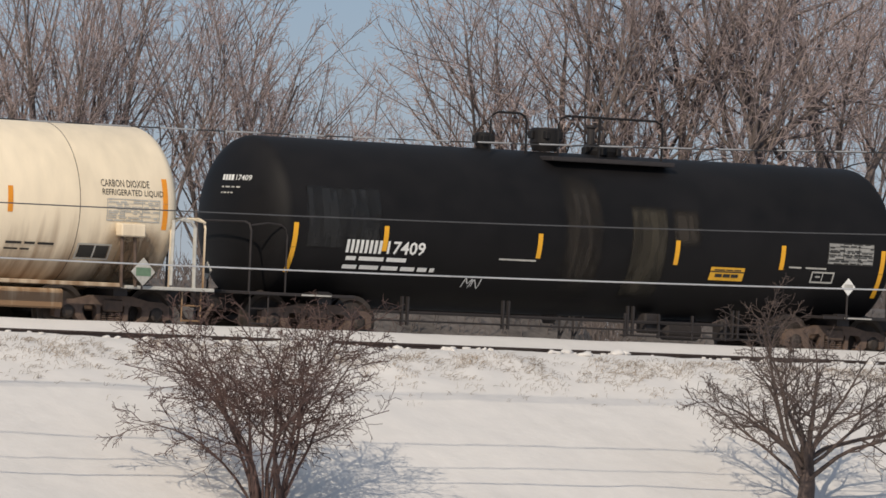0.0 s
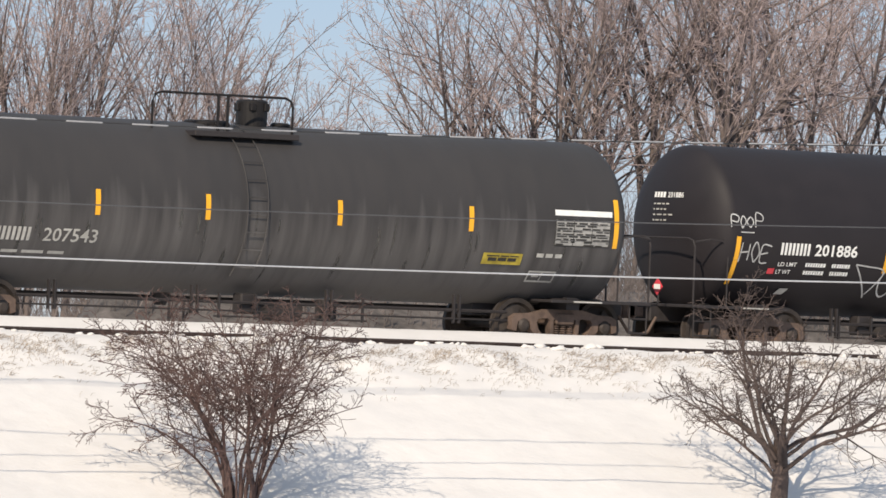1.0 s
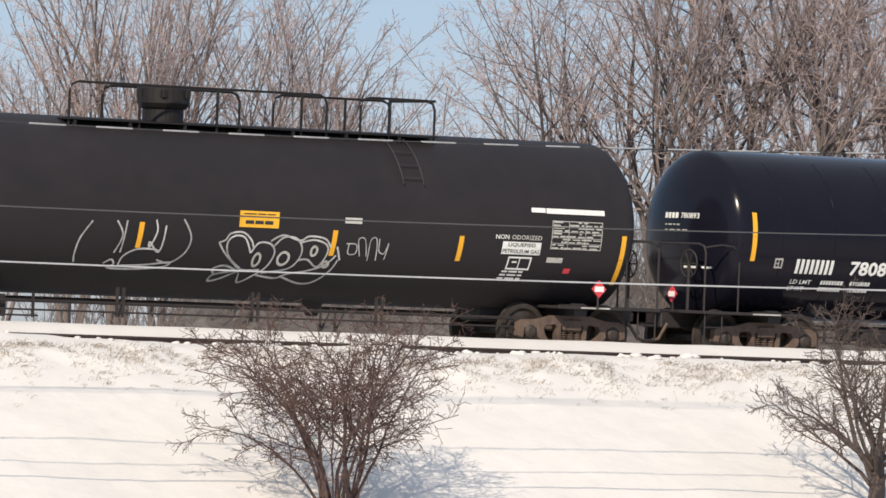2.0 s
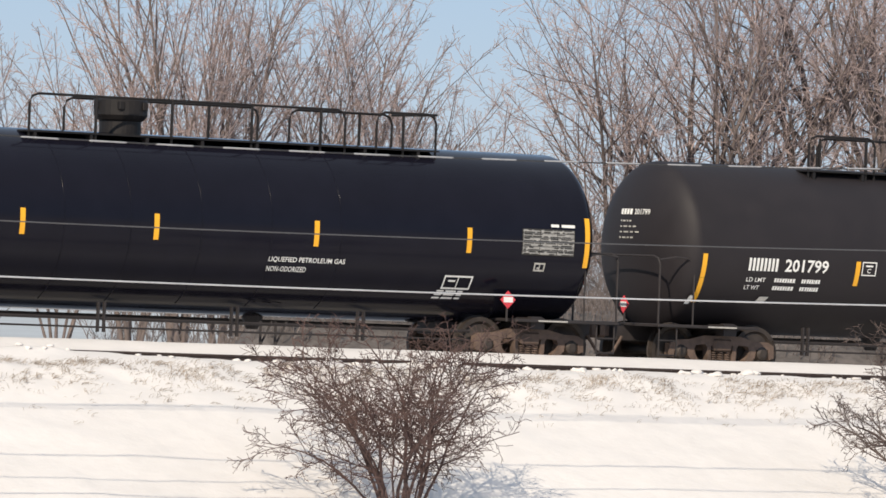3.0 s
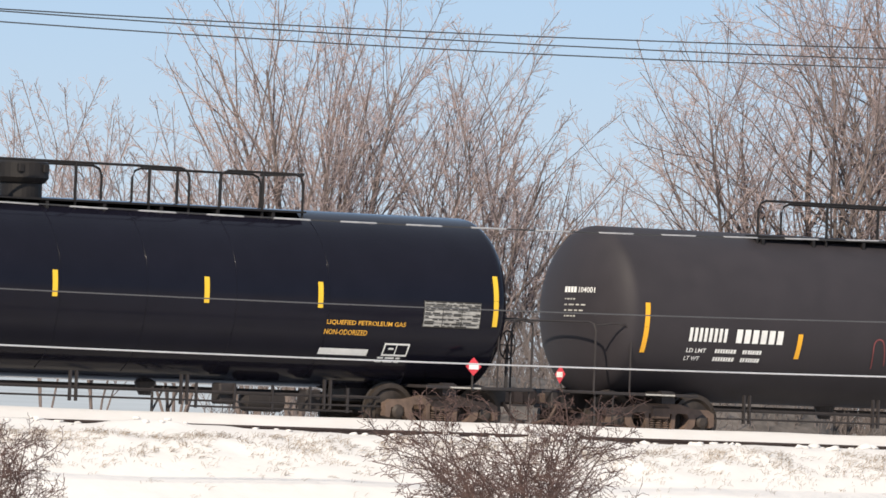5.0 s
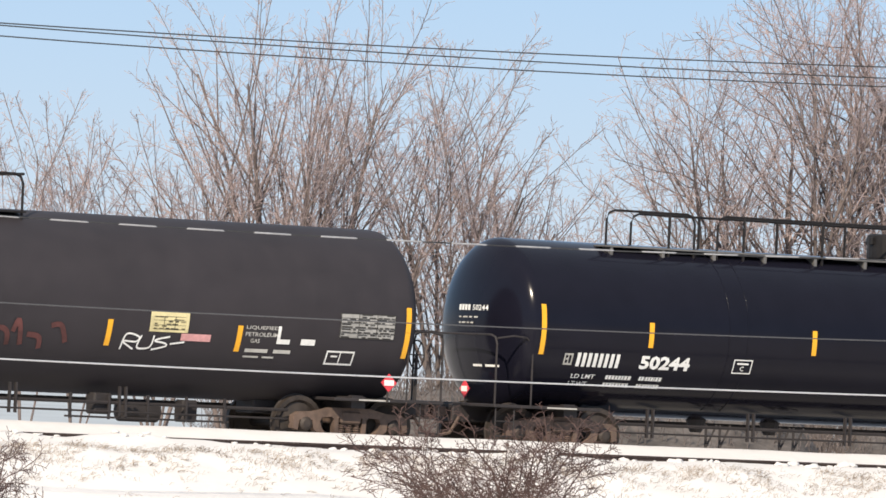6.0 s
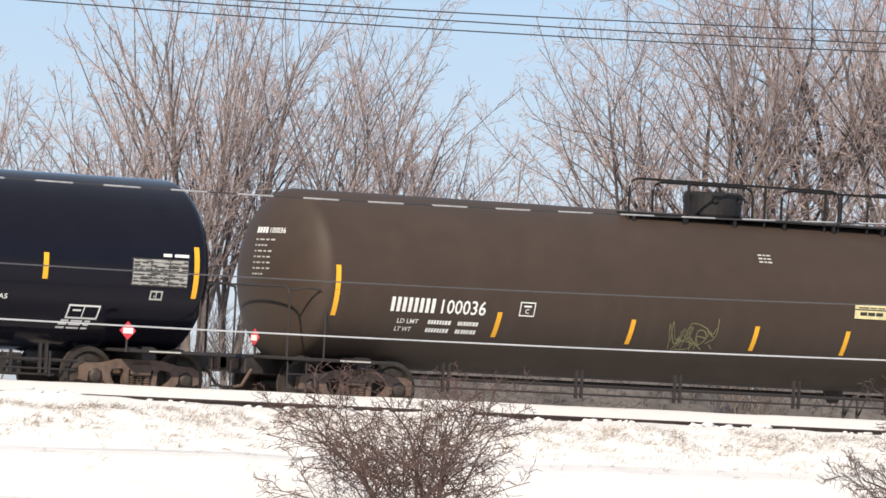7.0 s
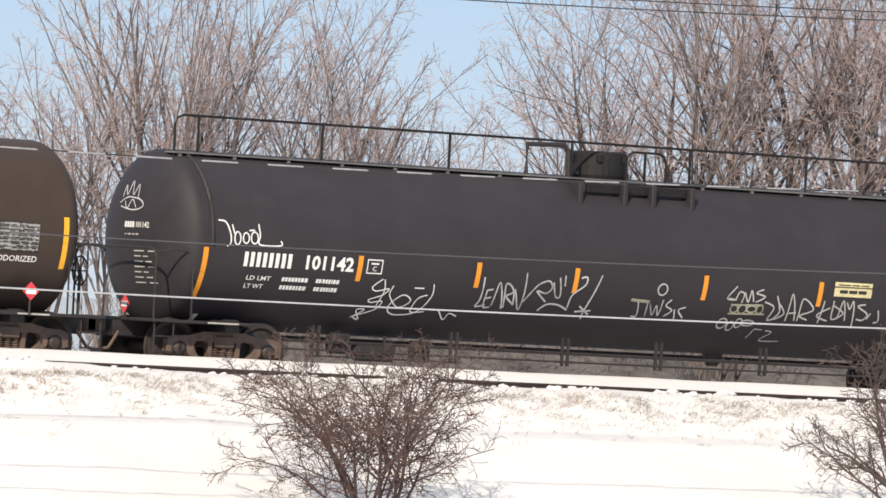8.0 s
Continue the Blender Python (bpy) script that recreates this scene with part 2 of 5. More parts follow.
def lathe(bm, profile, axis="x", sides=48, centre=(0, 0, 0)):
    """Turns (along, radius) pairs round an axis through centre."""
    c = Vector(centre)
    rings = []
    for a, r in profile:
        ring = []
        for k in range(sides):
            w = k * math.tau / sides
            u, v = r * math.cos(w), r * math.sin(w)
            off = {"x": (a, u, v), "y": (u, a, -v), "z": (u, v, a)}[axis]
            ring.append(bm.verts.new(c + Vector(off)))
        rings.append(ring)
    for p, q in zip(rings, rings[1:]):
        for k in range(sides):
            bm.faces.new((p[k], p[(k + 1) % sides], q[(k + 1) % sides], q[k]))
    bm.faces.new(list(reversed(rings[0])))
    bm.faces.new(rings[-1])
    return bm


def sticks_mesh(name, segs, sides=3):
    """One mesh of tapered sticks: segs holds (p0, p1, r0, r1)."""
    a = np.array([s[0] for s in segs], float)
    b = np.array([s[1] for s in segs], float)
    r0 = np.array([s[2] for s in segs])[:, None]
    r1 = np.array([s[3] for s in segs])[:, None]
    d = b - a
    d /= np.maximum(np.linalg.norm(d, axis=1, keepdims=True), 1e-9)
    ref = np.where(np.abs(d[:, 2:3]) < 0.9, np.array([[0.0, 0, 1]]), np.array([[1.0, 0, 0]]))
    s = np.cross(d, ref)
    s /= np.linalg.norm(s, axis=1, keepdims=True)
    u = np.cross(s, d)
    n = len(segs)
    verts = np.zeros((n, 2 * sides, 3))
    for k in range(sides):
        w = k * math.tau / sides
        o = math.cos(w) * s + math.sin(w) * u
        verts[:, k] = a + r0 * o
        verts[:, sides + k] = b + r1 * o
    base = (np.arange(n) * 2 * sides)[:, None]
    faces = np.concatenate([base + np.array([[k, (k + 1) % sides, sides + (k + 1) % sides, sides + k]]) for k in range(sides)])
    me = bpy.data.meshes.new(name)
    me.from_pydata(verts.reshape(-1, 3).tolist(), [], faces.tolist())
    return me


# ---- ground ----
PROFILE = [(-300, -0.4), (-104, -0.4), (-60, -2.6), (-20, -3.45), (-15, -3.4), (-14.2, -3.28), (-6.2, 0.0), (-5.6, 0.12), (-5.1, 0.13),
           (-4.6, 0.13), (-3.35, 0.13), (-2.75, 0.37), (-2.35, 0.36), (-1.6, -0.10), (-1.3, -0.17), (1.4, -0.17), (2.2, -0.3), (5, -0.7), (30, -0.9), (4000, -1.2)]


def ground_z(y):
    for (a, za), (b, zb) in zip(PROFILE, PROFILE[1:]):
        if a <= y <= b:
            f = (y - a) / (b - a)
            return za + (zb - za) * f
    return PROFILE[0][1] if y < PROFILE[0][0] else PROFILE[-1][1]


def snow_z(x, y):
    z = sum(ground_z(y + d) for d in (-0.25, 0, 0.25)) / 3 if abs(y) < 17 else ground_z(y)
    amp = 0.05 if -14.5 < y < -5.6 else 0.05 if y < -4.8 else 0.015
    if abs(y) < 17:
        z += amp * noise.noise((x * 0.55, y * 0.8, 1.3)) + amp * 0.4 * noise.noise((x * 2.1, y * 2.7, 5.1))
    if -7.4 < y < -5.5:
        z += 0.10 * (1 - abs(y + 6.4)) * noise.noise((x * 1.5, y * 1.9, 7.7))
    if -5.75 < y < -4.95 and x < -4:
        over = max(0.0, min(1.0, (-11.0 - x) / 3)) + 0.9 * noise.noise((x * 0.9, 0.0, 4.0))
        z += 0.11 * max(0.0, min(1.0, over)) * max(0.0, 1 - abs(y + 5.2) / 0.45)
    return z


def spaced(spans):
    out = []
    for a, b, step in spans:
        n = max(1, round((b - a) / step))
        out += [a + (b - a) * i / n for i in range(n)]
    return out + [spans[-1][1]]


def build_ground():
    xs = spaced([(-3000, -300, 900), (-300, -40, 26), (-40, -26, 2), (-26, 16, 0.16), (16, 40, 2), (40, 300, 26), (300, 3000, 900)])
    ys = spaced([(-300, -104, 60), (-104, -20, 8), (-20, -15.5, 1), (-15.5, -0.5, 0.15), (-0.5, 6, 0.8), (6, 60, 9), (60, 400, 85), (400, 4000, 900)])
    verts = [(x, y, snow_z(x, y)) for y in ys for x in xs]
    w = len(xs)
    faces = [(j * w + i, j * w + i + 1, (j + 1) * w + i + 1, (j + 1) * w + i) for j in range(len(ys) - 1) for i in range(w - 1)]
    me = bpy.data.meshes.new("ground")
    me.from_pydata(verts, [], faces)
    tagged(link_data("ground", me, SNOW), "snow-covered ground and railway embankment in sun", "ground", kind="structure")


build_ground()


def build_far_sheet():
    """A pale blue-grey sheet added over the far snow beyond the trees, under the low sky."""
    me = bpy.data.meshes.new("water")
    me.from_pydata([(-2500, 62, -0.88), (2500, 62, -0.88), (2500, 3900, -0.88), (-2500, 3900, -0.88)], [], [(0, 1, 2, 3)])
    tagged(link_data("water", me, FAR_SHEET, smooth=False), "pale blue-grey added sheet far beyond the trees", "water", kind="structure")


build_far_sheet()


def build_rail(y, top):
    bm = bmesh.new()
    shape = [(-0.035, 0), (-0.035, -0.03), (-0.009, -0.045), (-0.009, -0.14), (-0.07, -0.16), (-0.07, -0.175),
             (0.07, -0.175), (0.07, -0.16), (0.009, -0.14), (0.009, -0.045), (0.035, -0.03), (0.035, 0)]
    ends = []
    for x in (-400, 400):
        ends.append([bm.verts.new((x, y + u, top + v)) for u, v in shape])
    for k in range(len(shape)):
        bm.faces.new((ends[0][k], ends[0][(k + 1) % 12], ends[1][(k + 1) % 12], ends[1][k]))
    tagged(link_mesh("rail", bm, RAIL, smooth=False), "dark weathered steel rail half buried in snow", "rail", "rails", "structure")


for y, top in ((-5.02, 0.20), (-3.58, 0.05), (-0.7175, 0.0), (0.7175, 0.0)):
    build_rail(y, top)

# ---- tank cars ----
R, ZC = 1.53, 2.35
HEAD = 0.36 * R
SPEED, CURB = 22.282, 0.0091
WHEEL_R = 0.4826


def tank_profile(h):
    n, r = 14, R
    left = [(-h - HEAD * math.cos(k / n * math.pi / 2), max(0.01, r * math.sin(k / n * math.pi / 2))) for k in range(n)]
    right = [(-a, b) for a, b in reversed(left)]
    return left + [(-h + 2 * h * k / 8, r) for k in range(9)] + right


def on_shell(x, z, off=0.008):
    """The point of the near side of the shell at height z."""
    a = math.asin(max(-0.999, min(0.999, (z - ZC) / R)))
    return Vector((x, -(R + off) * math.cos(a), ZC + (R + off) * math.sin(a)))


def on_head(h, y, z, off=0.012):
    """The point of the leading head at y and z."""
    q = max(0.02, 1 - (y * y + (z - ZC) ** 2) / R ** 2)
    return Vector((-h - HEAD * math.sqrt(q) - off, y, z))


def patch(bm, x0, x1, z0, z1, off=0.008, lean=0.0):
    """A rectangle laid on the shell."""
    n = max(1, math.ceil((z1 - z0) / 0.1))
    rows = []
    for i in range(n + 1):
        z = z0 + (z1 - z0) * i / n
        rows.append([bm.verts.new(on_shell(x + lean * i / n, z, off)) for x in (x0, x1)])
    for p, q in zip(rows, rows[1:]):
        bm.faces.new((p[0], p[1], q[1], q[0]))
    return bm


def outline(bm, x0, x1, z0, z1, w=0.018, off=0.010):
    for a in ((x0, x1, z0, z0 + w), (x0, x1, z1 - w, z1), (x0, x0 + w, z0 + w, z1 - w), (x1 - w, x1, z0 + w, z1 - w)):
        patch(bm, *a, off)
    return bm


def letters(text, bold=0.0):
    """The flat mesh of a text in Blender's own font, as vertices in a unit box and polygons."""
    cu = bpy.data.curves.new("text", "FONT")
    cu.body, cu.resolution_u, cu.offset = text, 2, bold
    ob = bpy.data.objects.new("text", cu)
    scene.collection.objects.link(ob)
    me = bpy.data.meshes.new_from_object(ob.evaluated_get(bpy.context.evaluated_depsgraph_get()))
    v = np.array([tuple(p.co)[:2] for p in me.vertices])
    polys = [tuple(p.vertices) for p in me.polygons]
    bpy.data.objects.remove(ob)
    bpy.data.meshes.remove(me)
    lo, hi = v.min(0), v.max(0)
    return (v - lo) / (hi - lo), polys


def write(car, text, x0, x1, z0, z1, mat, bold=0.012, head=None, name="lettering"):
    """Stencilled words on the shell, or, with head, on the leading head from y = x0 to x1."""
    v, polys = letters(text, bold)
    pts = []
    for u, w in v:
        x, z = x0 + u * (x1 - x0), z0 + w * (z1 - z0)
        pts.append(on_head(head, x, z) if head else on_shell(x, z, 0.009))
    me = bpy.data.meshes.new(name)
    me.from_pydata([tuple(p) for p in pts], [], polys)
    return link_data(name, me, mat, car, smooth=False)


def bars(car, x0, x1, z0, z1, mat, cells=(0.3, 0.25, 0.2), gap=0.12, name="lettering", head=None, off=0.009):
    """Unreadable writing as plain bars, each a part of its own."""
    total = sum(cells) + gap * (len(cells) - 1)
    x = 0.0
    for c in cells:
        bm = bmesh.new()
        a, b = x0 + (x1 - x0) * x / total, x0 + (x1 - x0) * (x + c) / total
        if head:
            bm.faces.new([bm.verts.new(on_head(head, y, z)) for y, z in ((a, z0), (b, z0), (b, z1), (a, z1))])
        else:
            patch(bm, a, b, z0, z1, off)
        part(name, bm, mat, car)
        x += c + gap


def mark_bars(car, x0, x1, z0, z1, mat):
    """The owner's mark as a row of plain upright bars."""
    bars(car, x0, x1, z0, z1, mat, (0.07, 0.07, 0.07, 0.07, 0.07, 0.07, 0.07, 0.07), 0.045, "owner_mark")


def data_panel(car, x0, x1, z0, z1, mat, seed, rows=5, cols=5, plate=None):
    """A stencilled table of tests: a frame with rows of short bars."""
    rng = random.Random(seed)
    bm = outline(bmesh.new(), x0, x1, z0, z1, 0.014)
    if plate:
        part("panel_ground", patch(bmesh.new(), x0, x1, z0, z1, 0.007), SILVER if plate is PALE else plate, car)
    rows *= 2
    for r in range(rows):
        za = z0 + (z1 - z0) * (r + 0.15) / rows
        if r % 2 == 0:
            patch(bm, x0, x1, za - 0.008, za, 0.010)
        x = x0 + 0.03
        while x < x1 - 0.06:
            w = min(rng.uniform(0.05, 0.24), x1 - 0.02 - x)
            if rng.random() < 0.78:
                patch(bm, x, x + w, za + 0.006, za + (z1 - z0) / rows * rng.uniform(0.5, 0.75), 0.010)
            x += w + rng.uniform(0.015, 0.06)
    for c in range(1, 3):
        patch(bm, x0 + (x1 - x0) * c / 3 - 0.006, x0 + (x1 - x0) * c / 3 + 0.006, z0, z1, 0.011)
    part("data_panel", bm, mat, car, "white stencilled test table")


STROKES = {
    "A": "00 26 40/12 32", "B": "00 06 35 33 03/03 42 31 00", "C": "45 26 03 11 40", "D": "00 06 45 41 00", "E": "46 06 00 40/03 33", "G": "45 26 03 10 41 43 23",
    "H": "00 06/40 46/03 43", "I": "20 26", "K": "00 06/46 03 40", "L": "06 00 40", "M": "00 06 23 46 40", "N": "00 06 40 46", "O": "20 03 26 43 20",
    "P": "00 06 45 43 03", "R": "00 06 45 43 03 40", "S": "46 15 04 33 42 21 00", "T": "06 46/26 20", "U": "06 01 20 41 46", "V": "06 20 46", "W": "06 10 23 30 46",
    "Y": "06 23 46/23 20", "Z": "06 46 00 40", "+": "03 44", "_": "00 40",
}


def ribbon(bm, pts, w, off=0.010):
    """A painted line on the shell along (x, z) points."""
    q = [Vector(p) for p in pts]
    left, right = [], []
    for i, p in enumerate(q):
        d = q[min(i + 1, len(q) - 1)] - q[max(i - 1, 0)]
        n = Vector((-d.y, d.x)).normalized() * w / 2 if d.length > 1e-6 else Vector((0, w / 2))
        left.append(bm.verts.new(on_shell(p.x + n.x, p.y + n.y, off)))
        right.append(bm.verts.new(on_shell(p.x - n.x, p.y - n.y, off)))
    for i in range(len(q) - 1):
        bm.faces.new((left[i], left[i + 1], right[i + 1], right[i]))


def smooth_line(pts, n=5):
    out = []
    p = [pts[0]] + list(pts) + [pts[-1]]
    for i in range(1, len(p) - 2):
        for k in range(n):
            t = k / n
            out.append(tuple(0.5 * (2 * p[i][j] + (p[i + 1][j] - p[i - 1][j]) * t + (2 * p[i - 1][j] - 5 * p[i][j] + 4 * p[i + 1][j] - p[i + 2][j]) * t * t
                                    + (3 * p[i][j] - p[i - 1][j] - 3 * p[i + 1][j] + p[i + 2][j]) * t ** 3) for j in (0, 1)))
    return out + [tuple(pts[-1])]


def scrawl(car, text, x0, x1, z0, z1, mat, w=0.03, seed=1, slant=0.1, jitter=0.05, passes=1, label="sprayed graffiti in thin lines"):
    """Hand-sprayed letters in wobbly strokes."""
    rng = random.Random(seed)
    first = None
    step = (x1 - x0) / len(text)
    for i, ch in list(enumerate(text)) * passes:
        bm = bmesh.new()
        rise = rng.uniform(-0.08, 0.08) * (z1 - z0)
        big = rng.uniform(0.85, 1.1)
        for stroke in STROKES.get(ch, STROKES["S"]).split("/"):
            pts = []
            for xy in stroke.split():
                u, v = int(xy[0]) / 4 * 0.8 + rng.gauss(0, jitter), int(xy[1]) / 6 * big + rng.gauss(0, jitter)
                pts.append((x0 + step * (i + u + slant * v), z0 + rise + (z1 - z0) * v))
            ribbon(bm, smooth_line(pts), w)
        if first is None:
            first = part("graffiti", bm, mat, car, label)
        else:
            part("sprayed_letter", bm, mat, first)


def ring(cx, cz, rx, rz):
    """A hand-drawn loop, not quite closed."""
    return [(cx + rx * math.cos(a * 0.62 + 1.2), cz + rz * math.sin(a * 0.62 + 1.2)) for a in range(11)]


def spray(car, mat, w, lines, label):
    """Graffiti in sprayed strokes along (x, z) points on the shell; the first stroke carries the rest."""
    first = None
    for k, pts in enumerate(lines):
        bm = bmesh.new()
        ribbon(bm, smooth_line(pts, 6), w * 0.88, 0.0105 + 0.0006 * k)
        if first is None:
            first = part("graffiti", bm, mat, car, label)
        else:
            part("paint_stroke", bm, mat, first)


def head_lines(car, h, lines, mat, w):
    """Sprayed lines on the leading head, along (y, z) points."""
    for pts in lines:
        bm = bmesh.new()
        q = [Vector(p) for p in smooth_line(pts, 6)]
        a, b = [], []
        for i, p in enumerate(q):
            d = q[min(i + 1, len(q) - 1)] - q[max(i - 1, 0)]
            n = Vector((-d.y, d.x)).normalized() * w / 2 if d.length > 1e-6 else Vector((0, w / 2))
            a.append(bm.verts.new(on_head(h, p.x + n.x, p.y + n.y)))
            b.append(bm.verts.new(on_head(h, p.x - n.x, p.y - n.y)))
        for i in range(len(q) - 1):
            bm.faces.new((a[i], a[i + 1], b[i + 1], b[i]))
        part("graffiti", bm, mat, car, "sprayed graffiti in thin lines")


def loops(car, x0, x1, z0, z1, mat, count, seed, w=0.03, label="sprayed graffiti of round outlined shapes"):
    """Overlapping round outlines of a painted throw-up."""
    rng = random.Random(seed)
    bm = bmesh.new()
    for i in range(count):
        cx = x0 + (x1 - x0) * (i + 0.5) / count
        cz, rx, rz = (z0 + z1) / 2 + rng.uniform(-0.05, 0.05), (x1 - x0) / count * rng.uniform(0.55, 0.75), (z1 - z0) / 2 * rng.uniform(0.8, 1.05)
        ph = rng.uniform(0, 6)
        for k, f in enumerate((1.0, 0.82, 0.3)):
            c = (cx + (0.05 if k == 2 else 0), cz - (0.06 if k == 2 else 0))
            end = 5.2 if k == 0 else 6.3
            ribbon(bm, [(c[0] + rx * f * math.cos(ph + a * end / 22) * (1 + 0.08 * math.sin(3 * a)), c[1] + rz * f * math.sin(ph + a * end / 22)) for a in range(23)], w * (0.7 if k else 1))
    return part("graffiti", bm, mat, car, label)


def placard(car, c, facing, mat, bar=WHITE, s=0.158):
    """A diamond hazard placard on a short bracket; facing 'side' or 'end'."""
    bm = bmesh.new()
    u = Vector((1, 0, 0)) if facing == "side" else Vector((0, -1, 0))
    n = Vector((0, -1, 0)) if facing == "side" else Vector((-1, 0, 0))
    c = Vector(c)
    f = [bm.verts.new(c + u * a + Vector((0, 0, b))) for a, b in ((-s, 0), (0, -s), (s, 0), (0, s))]
    g = [bm.verts.new(v.co - n * 0.015) for v in f]
    bm.faces.new(f)
    bm.faces.new(list(reversed(g)))
    for i in range(4):
        bm.faces.new((f[i], g[i], g[(i + 1) % 4], f[(i + 1) % 4]))
    ob = part("placard", bm, mat, car, "diamond hazard placard")
    b2 = bmesh.new()
    for a, z0, z1 in ((s * 0.62, -s * 0.30, s * 0.30),):
        b2.faces.new([b2.verts.new(c + n * 0.005 + u * x + Vector((0, 0, z))) for x, z in ((-a, z0), (a, z0), (a, z1), (-a, z1))])
    part("number_bar", b2, bar, ob)
    b3 = tube(bmesh.new(), [c - n * 0.03 + Vector((0, 0, 0.12)), c - n * 0.03 + Vector((0, 0, 0.9 - c.z))], 0.02, 5)
    part("placard_post", b3, UNDER, car)


def side_frame(bm, y):
    """A cast truck side frame: one thick plate with pedestals, two rounded windows and the spring opening."""
    d = 0.075
    half = [(0.0, 0.775), (0.40, 0.775), (0.52, 0.745), (0.72, 0.70), (1.02, 0.685), (1.14, 0.62), (1.15, 0.40), (1.05, 0.37), (1.02, 0.55), (0.76, 0.55), (0.73, 0.40), (0.52, 0.20), (0.40, 0.165), (0.0, 0.165)]
    outer = half + [(-x, z) for x, z in reversed(half[1:-1])]
    window = [(0.31, 0.32), (0.36, 0.28), (0.45, 0.29), (0.57, 0.42), (0.61, 0.53), (0.57, 0.60), (0.37, 0.62), (0.32, 0.57)]
    holes = [window, [(-x, z) for x, z in window], [(-0.23, 0.26), (0.23, 0.26), (0.24, 0.60), (-0.24, 0.60)]]
    edges = []
    for loop in [outer] + holes:
        vs = [bm.verts.new((x, y - d, z)) for x, z in loop]
        edges += [bm.edges.new((vs[i], vs[(i + 1) % len(vs)])) for i in range(len(vs))]
    faces = [f for f in bmesh.ops.triangle_fill(bm, use_beauty=True, use_dissolve=False, edges=edges)["geom"] if isinstance(f, bmesh.types.BMFace)]
    back = bmesh.ops.extrude_face_region(bm, geom=faces)["geom"]
    bmesh.ops.translate(bm, vec=(0, 2 * d, 0), verts=[v for v in back if isinstance(v, bmesh.types.BMVert)])
    bmesh.ops.recalc_face_normals(bm, faces=bm.faces)
    return bm


def make_truck():
    """One truck, built once: bolster with side frames, springs, bearing caps and two wheelsets."""
    top = link_mesh("truck", box(bmesh.new(), -0.2, 0.2, -1.1, 1.1, 0.50, 0.72, 0.03), RUST, smooth=False)
    for y in (-0.99, 0.99):
        part("side_frame", side_frame(bmesh.new(), y), RUST, top, "rusty cast-steel side frame")
        sp = bmesh.new()
        for x in (-0.15, 0.0, 0.15):
            for k in range(5):
                lathe(sp, [(0.30 + 0.04 * k, 0.06), (0.315 + 0.04 * k, 0.075), (0.33 + 0.04 * k, 0.06)], "z", 8, (x, y, 0))
        part("spring_group", sp, RUST, top)
        for x in (-0.89, 0.89):
            part("bearing_cap", lathe(bmesh.new(), [(-0.09, 0.10), (0.06, 0.13), (0.09, 0.09)] if y > 0 else [(-0.11, 0.07), (-0.08, 0.12), (0.09, 0.13)], "y", 14, (x, y, WHEEL_R)), WHEEL, top)
    for x in (-0.89, 0.89):
        bm = bmesh.new()
        for y, sgn in ((-0.78, 1), (0.78, -1)):
            prof = [(-0.07, 0.10), (-0.06, 0.18), (0.0, 0.36), (-0.05, 0.40), (-0.05, WHEEL_R - 0.005), (0.06, WHEEL_R), (0.07, WHEEL_R + 0.025), (0.085, WHEEL_R + 0.02), (0.085, 0.40), (0.03, 0.36), (0.06, 0.18), (0.08, 0.10)]
            prof = prof if sgn > 0 else [(-a, r) for a, r in reversed(prof)]
            lathe(bm, prof, "y", 32, (0, y, 0))
        lathe(bm, [(-0.95, 0.085), (0.95, 0.085)], "y", 12, (0, 0, 0))
        box(bm, -0.13, 0.13, -0.84, -0.82, -0.30, -0.22)
        ws = part("wheelset", bm, WHEEL, top, "steel wheelset with bright treads", smooth=False)
        ws.location = (x, 0, WHEEL_R)
    return top


TRUCK = None
CARS, WHEELSETS = [], []


def pipe_rail(bm, x0, x1, y, z0, z1, posts, r=0.023, bend=0.16):
    """A hand rail along x with rounded ends down to z0, and posts between."""
    pts = [(x0, y, z0), (x0, y, z1 - bend), (x0 + bend * 0.3, y, z1 - bend * 0.3), (x0 + bend, y, z1), (x1 - bend, y, z1), (x1 - bend * 0.3, y, z1 - bend * 0.3), (x1, y, z1 - bend), (x1, y, z0)]
    tube(bm, pts, r, 6)
    for p in posts:
        tube(bm, [(p, y, z0), (p, y, z1)], r * 1.15, 6)


